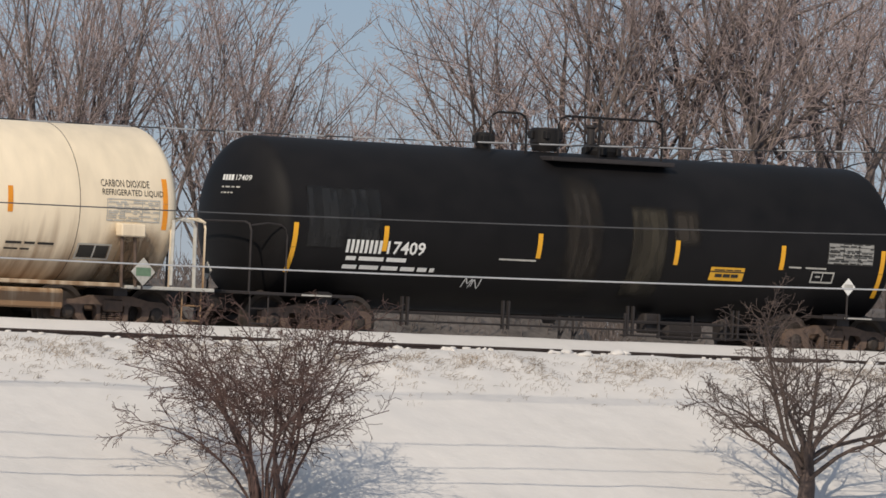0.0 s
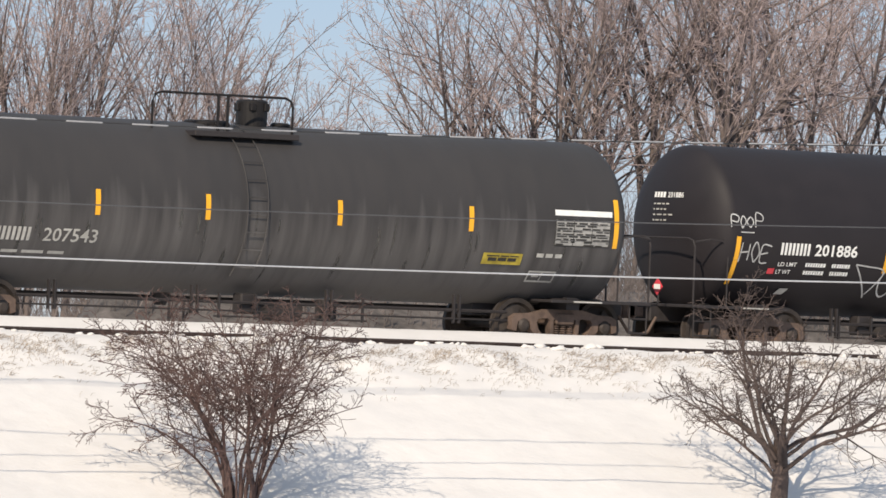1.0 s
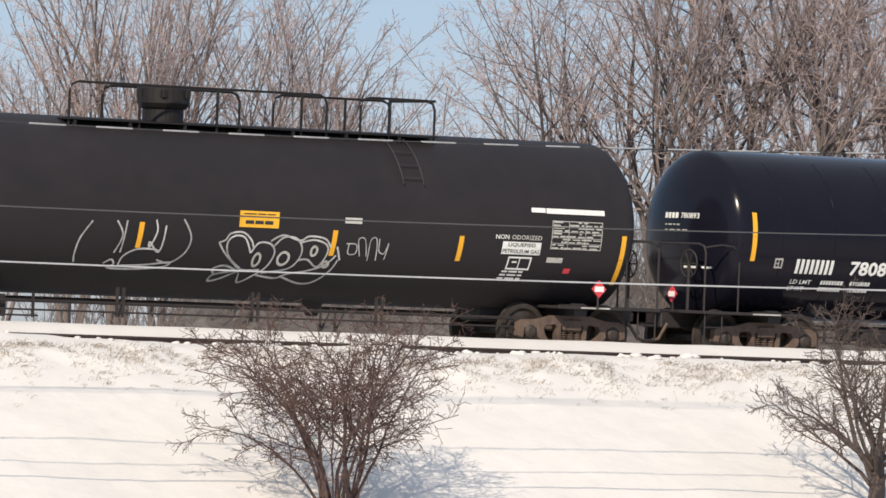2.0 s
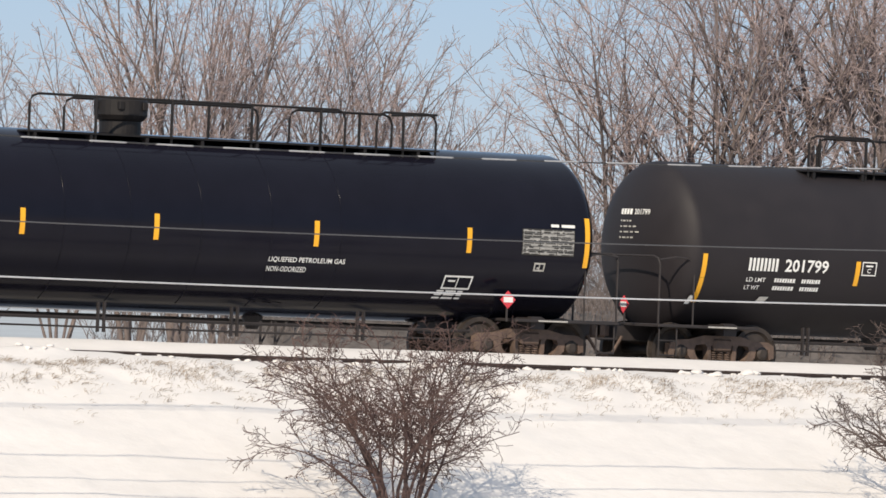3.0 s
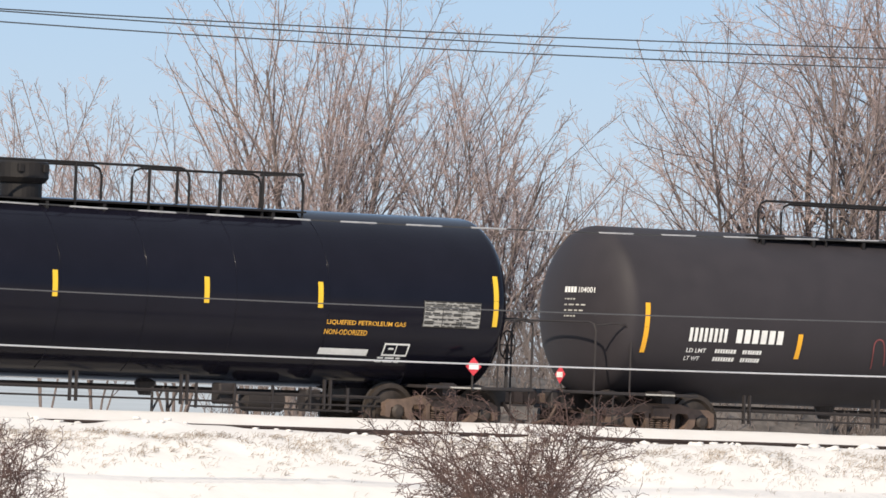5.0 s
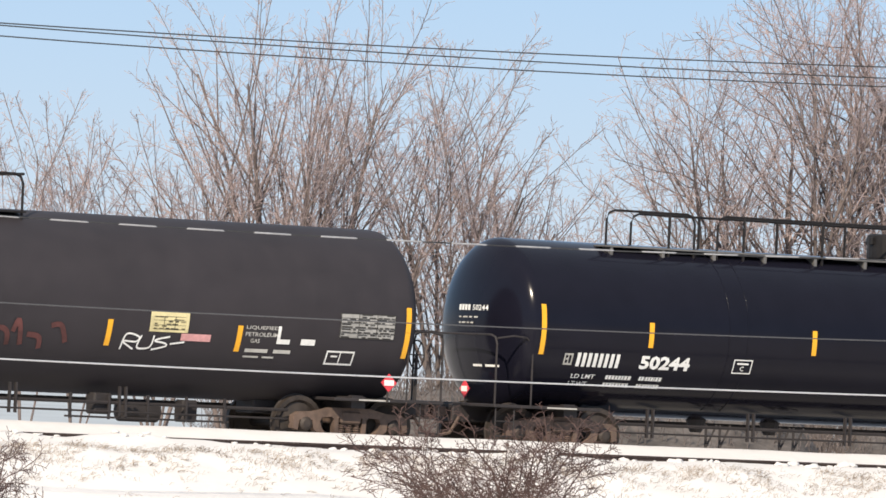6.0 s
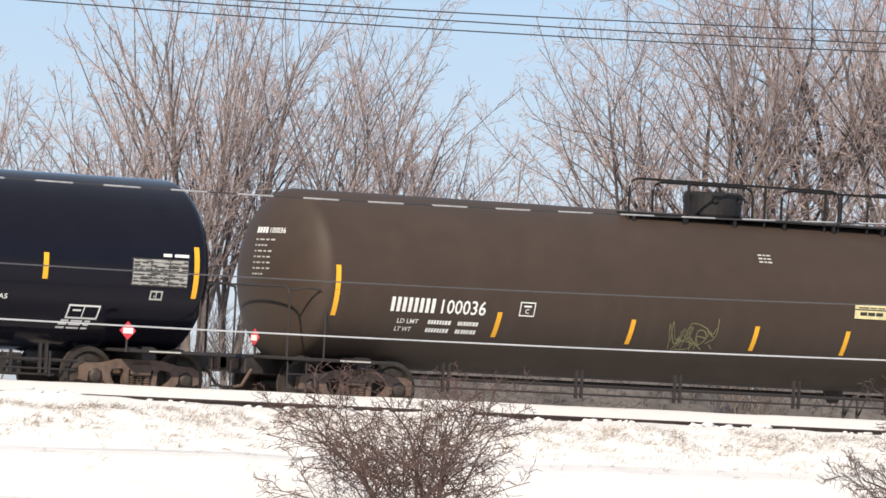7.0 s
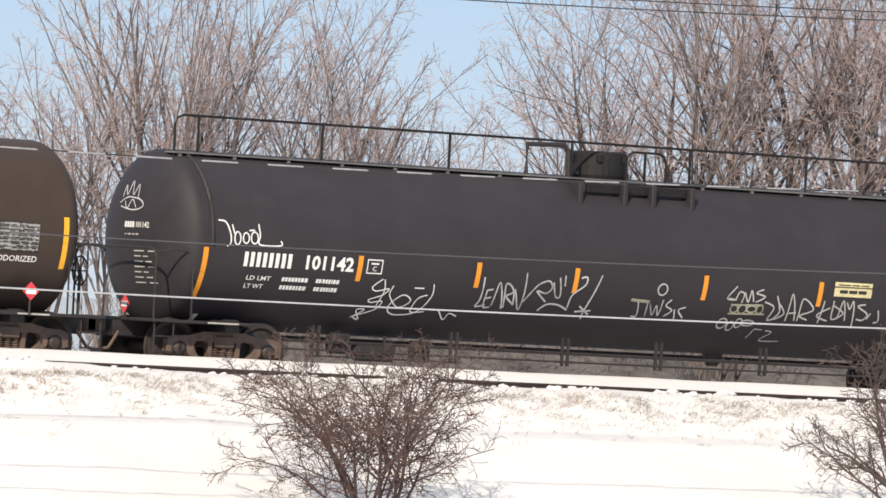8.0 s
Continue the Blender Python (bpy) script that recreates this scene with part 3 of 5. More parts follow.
def tank_car(label, paint, xl, xr, trim=None, shell=(1.53, 2.35)):
    global TRUCK, R, ZC
    R, ZC = shell
    trim = trim or UNDER
    car = new("tank_car")
    mid, h = (xl + xr) / 2, (xr - xl) / 2
    tagged(car, label, "tank car", "tank cars of the train")
    CARS.append((car, mid))
    part("tank", lathe(bmesh.new(), tank_profile(h), "x", 80, (0, 0, ZC)), paint, car, smooth=True)
    tc = h - 0.80
    for e in (-1, 1):
        # stub sill, saddle, platform, end rail, coupler
        part("stub_sill", box(bmesh.new(), *sorted((e * (tc - 1.5), e * (h + 1.0))), -0.3, 0.3, 0.62, 0.93, 0.02), UNDER, car)
        bm = bmesh.new()
        for y in (-1.2, 1.2):
            box(bm, e * tc - 0.12, e * tc + 0.12, y - 0.05, y + 0.05, 0.85, 1.0)
        box(bm, e * tc - 0.14, e * tc + 0.14, -1.3, 1.3, 0.78, 0.98)
        part("bolster", bm, UNDER, car)
        part("end_platform", box(bmesh.new(), *sorted((e * (h - 1.35), e * (h + 0.85))), -1.42, 1.42, 0.90, 0.955, 0.01), UNDER, car)
        bm = bmesh.new()
        x = e * (h + 0.82)
        tube(bm, [(x, -1.36, 0.95), (x, -1.36, 2.0), (x, -1.3, 2.12), (x, -1.15, 2.16), (x, 1.15, 2.16), (x, 1.3, 2.12), (x, 1.36, 2.0), (x, 1.36, 0.95)], 0.020, 6)
        tube(bm, [(e * (h + 0.1), -1.40, 0.95), (e * (h + 0.1), -1.40, 1.92), (e * (h + 0.13), -1.40, 2.05), (e * (h + 0.24), -1.40, 2.13), (e * (h + 0.5), -1.39, 2.15), (x, -1.36, 2.10)], 0.017, 6)
        part("end_rail", bm, trim, car)
        bm = box(bmesh.new(), e * (h - 0.55) - 0.32, e * (h - 0.55) + 0.30, -1.432, -1.424, 0.915, 0.94)
        part("sill_lettering", bm, PALE, car)
        for y in (-1.36,):
            bm = bmesh.new()
            for dx in (-0.19, 0.19):
                tube(bm, [(e * (h + 0.6) + dx, y, 0.92), (e * (h + 0.6) + dx, y, 0.38)], 0.016, 5)
            for z in (0.40, 0.66):
                tube(bm, [(e * (h + 0.6) - 0.19, y, z), (e * (h + 0.6) + 0.19, y, z)], 0.016, 5)
            part("step", bm, trim, car)
        bm = box(bmesh.new(), *sorted((e * (h + 0.95), e * (h + 1.25))), -0.09, 0.09, 0.70, 0.88, 0.02)
        box(bm, *sorted((e * (h + 1.2), e * (h + 1.47))), -0.17, 0.17, 0.66, 0.94, 0.05)
        tube(bm, [(e * (h + 0.9), -0.35, 0.7), (e * (h + 1.1), -0.38, 0.42), (e * (h + 1.4), -0.3, 0.34)], 0.03, 6)
        part("coupler", bm, RUST, car, "rusty knuckle coupler with air hose")
        if TRUCK is None:
            TRUCK = make_truck()
            t = TRUCK
        else:
            t = copy_thing(TRUCK, pose(0, 0, 0))
        t.parent = car
        t.matrix_basis = pose(e * tc, 0, 0)
        for ws in t.children:
            if ws.name.startswith("wheelset"):
                WHEELSETS.append((ws, mid, ws.location.x))
    # brake pipe, rod and their hangers under the tank
    for z, y, r in ((0.70, -0.95, 0.030), (0.55, -0.98, 0.018), (0.74, 0.9, 0.03)):
        part("brake_pipe", tube(bmesh.new(), [(-tc + 1.2, y, z), (tc - 1.2, y, z)], r, 6), UNDER, car)
    rng = random.Random(int(mid * 10) + 400)
    x = -tc + 1.9
    while x < tc - 1.8:
        bm = bmesh.new()
        for dx in (-0.06, 0.06):
            box(bm, x + dx - 0.018, x + dx + 0.018, -1.0, -0.94, 0.47, 0.98)
        part("pipe_hanger", bm, UNDER, car)
        x += rng.uniform(2.0, 3.0)
    return car, h


def bottom_valve(car, x):
    for dx in (-0.25, 0.05):
        bm = bmesh.new()
        tube(bm, [(x + dx, -0.7, 0.75), (x + dx, -0.7, 0.33)], 0.025, 5)
        tube(bm, [(x + dx + 0.22, -0.7, 0.75), (x + dx, -0.7, 0.33)], 0.02, 5)
        part("skid_leg", bm, UNDER, car)
    part("bottom_valve", lathe(bmesh.new(), [(0.60, 0.10), (0.68, 0.14), (0.85, 0.2)], "z", 12, (x, 0, 0)), UNDER, car)


def brake_gear(car, x):
    """The air reservoir, control valve and levers hung below the tank."""
    part("air_reservoir", lathe(bmesh.new(), [(-0.42, 0.05), (-0.36, 0.19), (0.36, 0.19), (0.42, 0.05)], "x", 16, (x, -0.45, 0.58)), UNDER, car)
    bm = box(bmesh.new(), x + 0.65, x + 0.95, -0.85, -0.55, 0.42, 0.80, 0.03)
    box(bm, x - 1.1, x - 0.75, -0.9, -0.6, 0.5, 0.86, 0.03)
    for k in range(5):
        xx = x - 1.6 + 0.75 * k
        box(bm, xx - 0.02, xx + 0.02, -0.99, -0.95, 0.42, 0.85)
    tube(bm, [(x - 1.7, -0.97, 0.45), (x + 1.5, -0.97, 0.45)], 0.018, 5)
    part("brake_valve", bm, UNDER, car)


def dome(car, x, r=0.465, z0=3.86, z1=4.47, neck=True):
    bm = bmesh.new()
    if neck:
        lathe(bm, [(z0 - 0.1, 0.36), (z0 + 0.22, 0.36), (z0 + 0.24, r - 0.06), (z0 + 0.32, r), (z1 - 0.04, r), (z1, r - 0.04)], "z", 28, (x, 0, 0))
    else:
        lathe(bm, [(z0 - 0.1, r - 0.05), (z0 + 0.05, r), (z1 - 0.03, r), (z1, r - 0.04)], "z", 28, (x, 0, 0))
    d = part("valve_housing", bm, PIPE, car, "round black valve housing with lid", smooth=False)
    for a in range(6):
        w = a * math.tau / 6
        part("lid_latch", box(bmesh.new(), x + r * math.cos(w) - 0.05, x + r * math.cos(w) + 0.05, r * math.sin(w) - 0.05, r * math.sin(w) + 0.05, z1 - 0.2, z1 - 0.06, 0.01), PIPE, d)


def walkway(car, x0, x1, near, y=0.72, z1=4.46, gap=(None, None), board=True, deck=None, sides=(-1, 1)):
    """The railed platform on top of the tank."""
    bm = bmesh.new()
    if board:
        for k in range(4):
            ya = -y - 0.06 + k * (2 * y + 0.12) / 4
            if k in (0, 3):
                box(bm, x0 - 0.05, x1 + 0.05, ya, ya + (2 * y + 0.12) / 4 - 0.02, 3.81, 3.84)
        for x in np.arange(x0 + 0.1, x1, 1.1):
            for s in (-1, 1):
                box(bm, x - 0.03, x + 0.03, *sorted((s * 0.45, s * (y + 0.05))), 3.62, 3.80)
        part("platform", bm, deck or PIPE, car, "metal grating walkway")
    a, b = gap
    for s in sides:
        bm = bmesh.new()
        start = x0 if s < 0 else x0 + 1.5
        if a is None:
            pipe_rail(bm, start, x1, s * y, 3.62, z1, [p for p in near if p > start])
        else:
            g0, g1 = (a, b) if s < 0 else (a - 0.9, b - 0.9)
            if g0 > start + 0.5:
                pipe_rail(bm, start, g0, s * y, 3.62, z1, [p for p in near if start < p < g0])
            pipe_rail(bm, g1, x1, s * y, 3.62, z1, [p for p in near if p > g1])
        part("hand_rail", bm, PIPE, car)
    if len(sides) == 2:
        part("end_bar", tube(bmesh.new(), [(x1, -y, z1), (x1, y, z1)], 0.026, 6), PIPE, car)


def ladder(car, x, z_low=1.25, mat=None):
    bm = bmesh.new()
    n = 12
    for dx in (0, 0.42):
        pts = []
        for i in range(n + 1):
            z = 3.78 + (z_low - 3.78) * i / n
            p = on_shell(x + dx, z, 0.06)
            pts.append(p)
        tube(bm, pts, 0.012, 5)
    rungs = max(3, round((3.7 - z_low) / 0.3))
    for i in range(1, rungs + 1):
        z = 3.7 + (z_low - 3.7) * i / (rungs + 0.5)
        tube(bm, [on_shell(x, z, 0.06), on_shell(x + 0.42, z, 0.06)], 0.010, 5)
    part("ladder", bm, mat or UNDER, car)


def hand_wheel(car, x, y, z):
    bm = bmesh.new()
    pts = [(x, y + 0.25 * math.cos(k * math.tau / 16), z + 0.25 * math.sin(k * math.tau / 16)) for k in range(17)]
    tube(bm, pts, 0.016, 5, closed=False)
    for k in range(3):
        w = k * math.pi / 3
        tube(bm, [(x, y - 0.25 * math.cos(w), z - 0.25 * math.sin(w)), (x, y + 0.25 * math.cos(w), z + 0.25 * math.sin(w))], 0.012, 5)
    tube(bm, [(x, y, z), (x, y, 0.95)], 0.03, 5)
    part("hand_brake", bm, UNDER, car)


def stripes(car, h, mid, ends, mids, ze, zm, mat=None):
    for x in ends:
        for a, b in ((ze - 0.87, ze - 0.43), (ze - 0.425, ze)):
            part("stripe", patch(bmesh.new(), x - mid - 0.05, x - mid + 0.05, a, b), mat or YELLOW, car, "yellow reflective strip")
    for x in mids:
        part("stripe", patch(bmesh.new(), x - mid - 0.05, x - mid + 0.05, zm - 0.44, zm), mat or YELLOW, car, "yellow reflective strip")


def load_lines(car, x0, x1, z, mat, dz=0.14, weights=None):
    """Load limit and light weight."""
    w = x1 - x0
    for k, words in enumerate(("LD LMT", "LT WT")):
        zz = z - k * dz
        write(car, words, x0, x0 + w * (0.26 if k == 0 else 0.2), zz - 0.075, zz, mat)
        if weights:
            write(car, weights[2 * k], x0 + w * 0.38, x0 + w * 0.68, zz - 0.075, zz, mat)
            write(car, weights[2 * k + 1], x0 + w * 0.76, x1, zz - 0.075, zz, mat)
            continue
        bars(car, x0 + w * 0.38, x0 + w * 0.66, zz - 0.07, zz, mat, (0.1, 0.1, 0.1, 0.1, 0.1, 0.08, 0.12, 0.12), 0.03)
        bars(car, x0 + w * 0.75, x1, zz - 0.07, zz, mat, (0.1, 0.1, 0.02, 0.1, 0.1, 0.1, 0.06, 0.12, 0.12), 0.03)


def badge(car, x0, x1, z0, z1, mat):
    bm = outline(bmesh.new(), x0, x1, z0, z1, 0.02)
    patch(bm, x0 + 0.08, x1 - 0.08, z1 - 0.09, z1 - 0.06, 0.010)
    part("badge", bm, mat, car)
    write(car, "C", (x0 + x1) / 2 - 0.04, (x0 + x1) / 2 + 0.04, z0 + 0.05, z0 + 0.13, mat)


def test_plate(car, x0, x1, z0, z1, mat, lines=3):
    bm = outline(bmesh.new(), x0, x1, z0, z1, 0.03)
    xm = (x0 + x1) / 2
    patch(bm, xm - 0.01, xm + 0.01, z0 + 0.03, z1 - 0.03, 0.010)
    patch(bm, x0 + 0.1, xm - 0.05, z1 - 0.11, z1 - 0.08, 0.010)
    part("qualification_plate", bm, mat, car, "white-framed plate in two fields")
    for k in range(lines):
        bars(car, x0 - 0.05 - 0.02 * k, x1 - 0.1, z0 - 0.05 - 0.06 * k, z0 - 0.02 - 0.06 * k, mat, (0.2, 0.3, 0.15), 0.05)


def head_text(car, h, number, mat, z=2.90, y0=0.38, y1=-0.5, lines=4):
    """The small mark and number on the leading head, with lines of data below."""
    w = y1 - y0
    bars(car, y0, y0 + w * 0.42, z, z + 0.10, mat, (0.2, 0.2, 0.2, 0.2), 0.06, "owner_mark", head=h)
    write(car, number, y0 + w * 0.5, y1, z, z + 0.10, mat, 0.012, head=h)
    rng = random.Random(len(number) + int(h * 100) + lines)
    for k in range(lines):
        zz = z - 0.13 - 0.10 * k
        bars(car, y0 - 0.02, y0 + w * rng.uniform(0.4, 0.75), zz, zz + 0.026, PALE if mat is WHITE else mat, (0.1, 0.2, 0.12, 0.15), 0.07, head=h)


def warning_plate(car, x0, x1, z0, z1, mat=None, split=True):
    part("warning_plate", patch(bmesh.new(), x0, x1, z0, z1, 0.012), mat or YELLOW_PLATE, car, "yellow warning plate with small print")
    zm = z0 + (z1 - z0) * 0.62
    if split:
        part("plate_gap", patch(bmesh.new(), x0, x1, zm, zm + 0.02, 0.016), INK, car)
    bars(car, x0 + 0.12, x1 - 0.12, z0 + 0.06, z0 + 0.12, INK, (0.2, 0.2, 0.2), 0.03, off=0.016)
    bars(car, x0 + 0.08, x1 - 0.08, z1 - 0.06, z1 - 0.04, INK, (0.3, 0.2, 0.2), 0.03, off=0.016)


def build_train():
    W, Y = WHITE, YELLOW_INK
    # cream refrigerated-gas car
    car, h = tank_car("cream tank car with black lettering and a rusty underside", CREAM, -23.64, -6.39, CREAM, shell=(1.45, 2.27))
    part("seam", lathe(bmesh.new(), [(6.85, R - 0.01), (6.855, R + 0.004), (6.865, R + 0.004), (6.87, R - 0.01)], "x", 64, (0, 0, ZC)), RUST, car)
    stripes(car, h, 0, [8.56], [5.48], 2.81, 2.57, ORANGE)
    write(car, "CARBON DIOXIDE", 7.28, 8.25, 2.64, 2.76, INK, 0.0)
    write(car, "REFRIGERATED LIQUID", 7.30, 8.52, 2.48, 2.60, INK, 0.0)
    data_panel(car, 7.39, 8.45, 2.06, 2.44, PALE, 3)
    bm = patch(bmesh.new(), 6.96, 7.55, 1.42, 1.63, 0.012)
    part("service_plate", bm, INK, car, "black plate with pale frame")
    part("plate_frame", outline(bmesh.new(), 6.92, 7.6, 1.39, 1.66, 0.025, 0.014), PALE, car)
    part("plate_bar", patch(bmesh.new(), 7.26, 7.29, 1.42, 1.63, 0.015), PALE, car)
    bm = box(bmesh.new(), 7.61, 8.09, -1.62, -1.40, 1.80, 2.02, 0.02)
    part("valve_box", bm, CREAM, car)
    bm = tube(bmesh.new(), [(7.69, -1.5, 1.8), (7.71, -1.5, 0.95)], 0.03, 6)
    tube(bm, [(7.94, -1.5, 1.8), (7.99, -1.5, 0.95)], 0.03, 6)
    part("valve_pipe", bm, RUST, car)
    placard(car, (8.07, -1.62, 1.21), "side", PALE, GREEN, 0.24)
    part("drip_stain", patch(bmesh.new(), 7.80, 8.05, 1.0, 1.80, 0.006, 0.05), DRIP, car, "brown drip stain under the valve box")
    for x, w, z in ((7.5, 0.10, 1.35), (7.95, 0.5, 1.30), (8.3, 0.14, 1.55)):
        part("drip_stain", patch(bmesh.new(), x, x + w, 0.98, z, 0.005, 0.03), DRIP, car)
    part("drip_stain", patch(bmesh.new(), 7.3, 8.75, 0.98, 2.05, 0.003, 0.05), DRIP, car, "brown grime round the valve box")
    bars(car, 5.5, 6.45, 1.60, 1.64, INK, (0.3, 0.2, 0.3), 0.05)
    bars(car, 5.5, 6.0, 1.50, 1.53, INK, (0.3, 0.2), 0.05)
    part("side_sill", box(bmesh.new(), -7.6, 7.75, -1.50, -1.40, 0.93, 1.0, 0.01), CREAM, car, "cream side sill with snow-white top")
    part("side_step", box(bmesh.new(), 7.8, 9.6, -1.50, -1.36, 0.91, 0.97, 0.01), PALE, car)
    part("centre_sill", box(bmesh.new(), -7.6, 6.75, -1.22, 1.22, 0.52, 0.86, 0.03), CREAM, car)
    bm = tube(bmesh.new(), [(9.21, -1.44, 0.97), (9.19, -1.44, 2.0), (9.11, -1.44, 2.1), (8.94, -1.44, 2.14), (8.75, -1.44, 2.12), (8.74, -1.44, 1.0)], 0.035, 6)
    part("hand_rail", bm, PALE, car)

    # old black car
    car, h = tank_car("old black tank car with brown stained patches", OLD, -3.81, 9.16, shell=(1.47, 2.22))
    mid = 2.675
    part("stain", patch(bmesh.new(), -0.78, 0.15, 1.0, 3.42, 0.004), STAIN, car, "brown stain running down the shell")
    part("stain", patch(bmesh.new(), 0.70, 1.55, 1.1, 2.82, 0.004), STAIN_PALE, car, "paler olive patch on the shell")
    part("stain", patch(bmesh.new(), 1.58, 2.30, 2.05, 2.80, 0.005), STAIN, car, "brown patch on the shell")
    part("stain", patch(bmesh.new(), -6.25, -4.65, 1.75, 2.85, 0.004), FADE, car, "faded black rectangle of newer paint")
    stripes(car, h, mid, [-3.78, 9.09], [-1.89, 1.4, 4.42, 6.8], 2.19, 2.2)
    mark_bars(car, -5.36, -4.62, 1.71, 1.94, W)
    write(car, "17409", -4.50, -3.70, 1.71, 1.94, W, 0.02)
    bars(car, -5.32, -4.05, 1.58, 1.65, W, (0.2, 0.5, 0.4), 0.06)
    bars(car, -5.34, -3.4, 1.43, 1.50, W, (0.3, 0.4, 0.35, 0.3, 0.2, 0.1), 0.06)
    head_text(car, h, "17409", W, 2.88, 0.15, -0.68, 2)
    placard(car, (-h - 0.75, 0.15, 1.28), "end", PALE, INK)
    scrawl(car, "MN", -2.68, -2.3, 1.20, 1.38, W, 0.02, 4)
    warning_plate(car, 2.56, 3.32, 1.52, 1.76)
    data_panel(car, 5.15, 6.2, 1.90, 2.30, INK, 8, plate=PALE)
    test_plate(car, 4.84, 5.36, 1.55, 1.76, PALE, 0)
    placard(car, (5.62, -1.50, 1.50), "side", W, PALE)
    bars(car, -2.1, -1.3, 1.70, 1.73, PALE, (1,), 0)
    bars(car, 4.3, 5.15, 1.80, 1.83, PALE, (0.3, 0.5), 0.1)
    walkway(car, -1.88, 1.9, [-0.48, 0.5], 0.62, 4.34, (-1.1, -0.4), board=False, sides=(-1,))
    part("platform", box(bmesh.new(), -0.75, 1.95, -0.98, -0.55, 3.52, 3.60, 0.01), UNDER, car, "metal grating walkway")
    dome(car, -0.25, 0.28, 3.8, 4.12, False)
    dome(car, -1.6, 0.16, 3.75, 3.98, False)
    dome(car, 1.0, 0.33, 3.7, 3.88, False)
    part("vent_pipe", lathe(bmesh.new(), [(3.6, 0.07), (4.15, 0.07), (4.18, 0.1), (4.22, 0.1)], "z", 12, (0.75, 0, 0)), UNDER, car)
    brake_gear(car, 2.6)
    bottom_valve(car, 0.0)

    # short grey car
    car, h = tank_car("weathered grey tank car with streaked lower half", GREY, 11.70, 25.90, shell=(1.50, 2.31))
    mid = 18.8
    stripes(car, h, mid, [11.75, 25.85], [14.94, 17.17, 19.9, 22.69], 2.78, 2.55)
    rng = random.Random(6)
    for k in range(26):
        x, zt = rng.uniform(-6.6, 6.6), rng.uniform(1.6, 2.4)
        part("streak", patch(bmesh.new(), x, x + rng.uniform(0.03, 0.12), zt - rng.uniform(0.3, 0.8), zt, 0.003), STREAK, car, "pale streak of dried dirt")
    mark_bars(car, -5.88, -5.12, 1.63, 1.86, PALE)
    write(car, "207543", -4.86, -3.78, 1.63, 1.86, PALE, 0.01)
    bars(car, -5.9, -4.35, 1.42, 1.47, PALE, (0.2, 0.3, 0.4, 0.3), 0.08)
    head_text(car, h, "207543", PALE, 2.80, 0.24, -0.66, 2)
    ladder(car, -0.85, 1.2, GREY)
    part("white_bar", patch(bmesh.new(), 5.70, 6.95, 2.46, 2.56, 0.012), W, car, "blank white strip")
    data_panel(car, 5.72, 6.92, 1.92, 2.40, INK, 5, plate=PALE)
    warning_plate(car, 4.25, 5.1, 1.55, 1.75, YELLOW_WORN, False)
    test_plate(car, 5.35, 5.95, 1.26, 1.46, PALE, 0)
    bars(car, 5.4, 5.95, 1.70, 1.77, PALE, (0.3, 0.3, 0.3), 0.1)
    walkway(car, -2.3, 0.6, [-0.95, -0.75], 0.62, 4.30, board=False, sides=(-1,))
    part("platform", box(bmesh.new(), -1.65, 0.50, -1.02, -0.55, 3.56, 3.66, 0.01), UNDER, car, "metal grating walkway")
    dome(car, 0.14, 0.28, 3.72, 4.26, False)
    dome(car, -0.8, 0.4, 3.7, 3.86, False)
    dome(car, 0.75, 0.18, 3.7, 3.88, False)
    brake_gear(car, 0.6)
    bottom_valve(car, -1.6)

    # black car with white graffiti
    car, h = tank_car("black tank car with white graffiti along the side", BLACK, 28.54, 46.20)
    mid = 37.375
    stripes(car, h, mid, [28.59, 46.14], [32.05, 36.14, 40.05, 42.68], 2.23, 2.11)
    mark_bars(car, -7.80, -7.14, 1.93, 2.15, W)
    write(car, "201886", -7.02, -6.04, 1.93, 2.15, W, 0.02)
    load_lines(car, -7.80, -6.15, 1.80, W)
    head_text(car, h, "201886", W)
    placard(car, (-h - 0.75, -0.15, 1.26), "end", RED)
    scrawl(car, "POOP", -8.98, -8.25, 2.40, 2.62, CHALK, 0.022, 11)
    bars(car, -8.75, -8.45, 2.30, 2.32, CHALK, (1,), 0)
    scrawl(car, "HOE", -8.72, -8.02, 1.78, 2.12, CHALK, 0.026, 12)
    spray(car, CHALK, 0.032, [[(-6.01, 1.81), (-5.80, 1.55), (-5.54, 1.21)], [(-6.01, 1.81), (-5.71, 1.78), (-5.42, 1.75), (-5.33, 1.67), (-5.39, 1.52), (-5.55, 1.27)], [(-5.31, 1.69), (-5.36, 1.52), (-5.29, 1.32), (-5.14, 1.24), (-5.03, 1.38), (-5.04, 1.66), (-5.14, 1.80)], ring(-4.83, 1.56, 0.13, 0.28), [(-4.75, 1.85), (-4.56, 1.26)], [(-4.74, 1.82), (-4.40, 1.73), (-4.43, 1.51), (-4.56, 1.43)]], "sprayed white letters in thin lines")
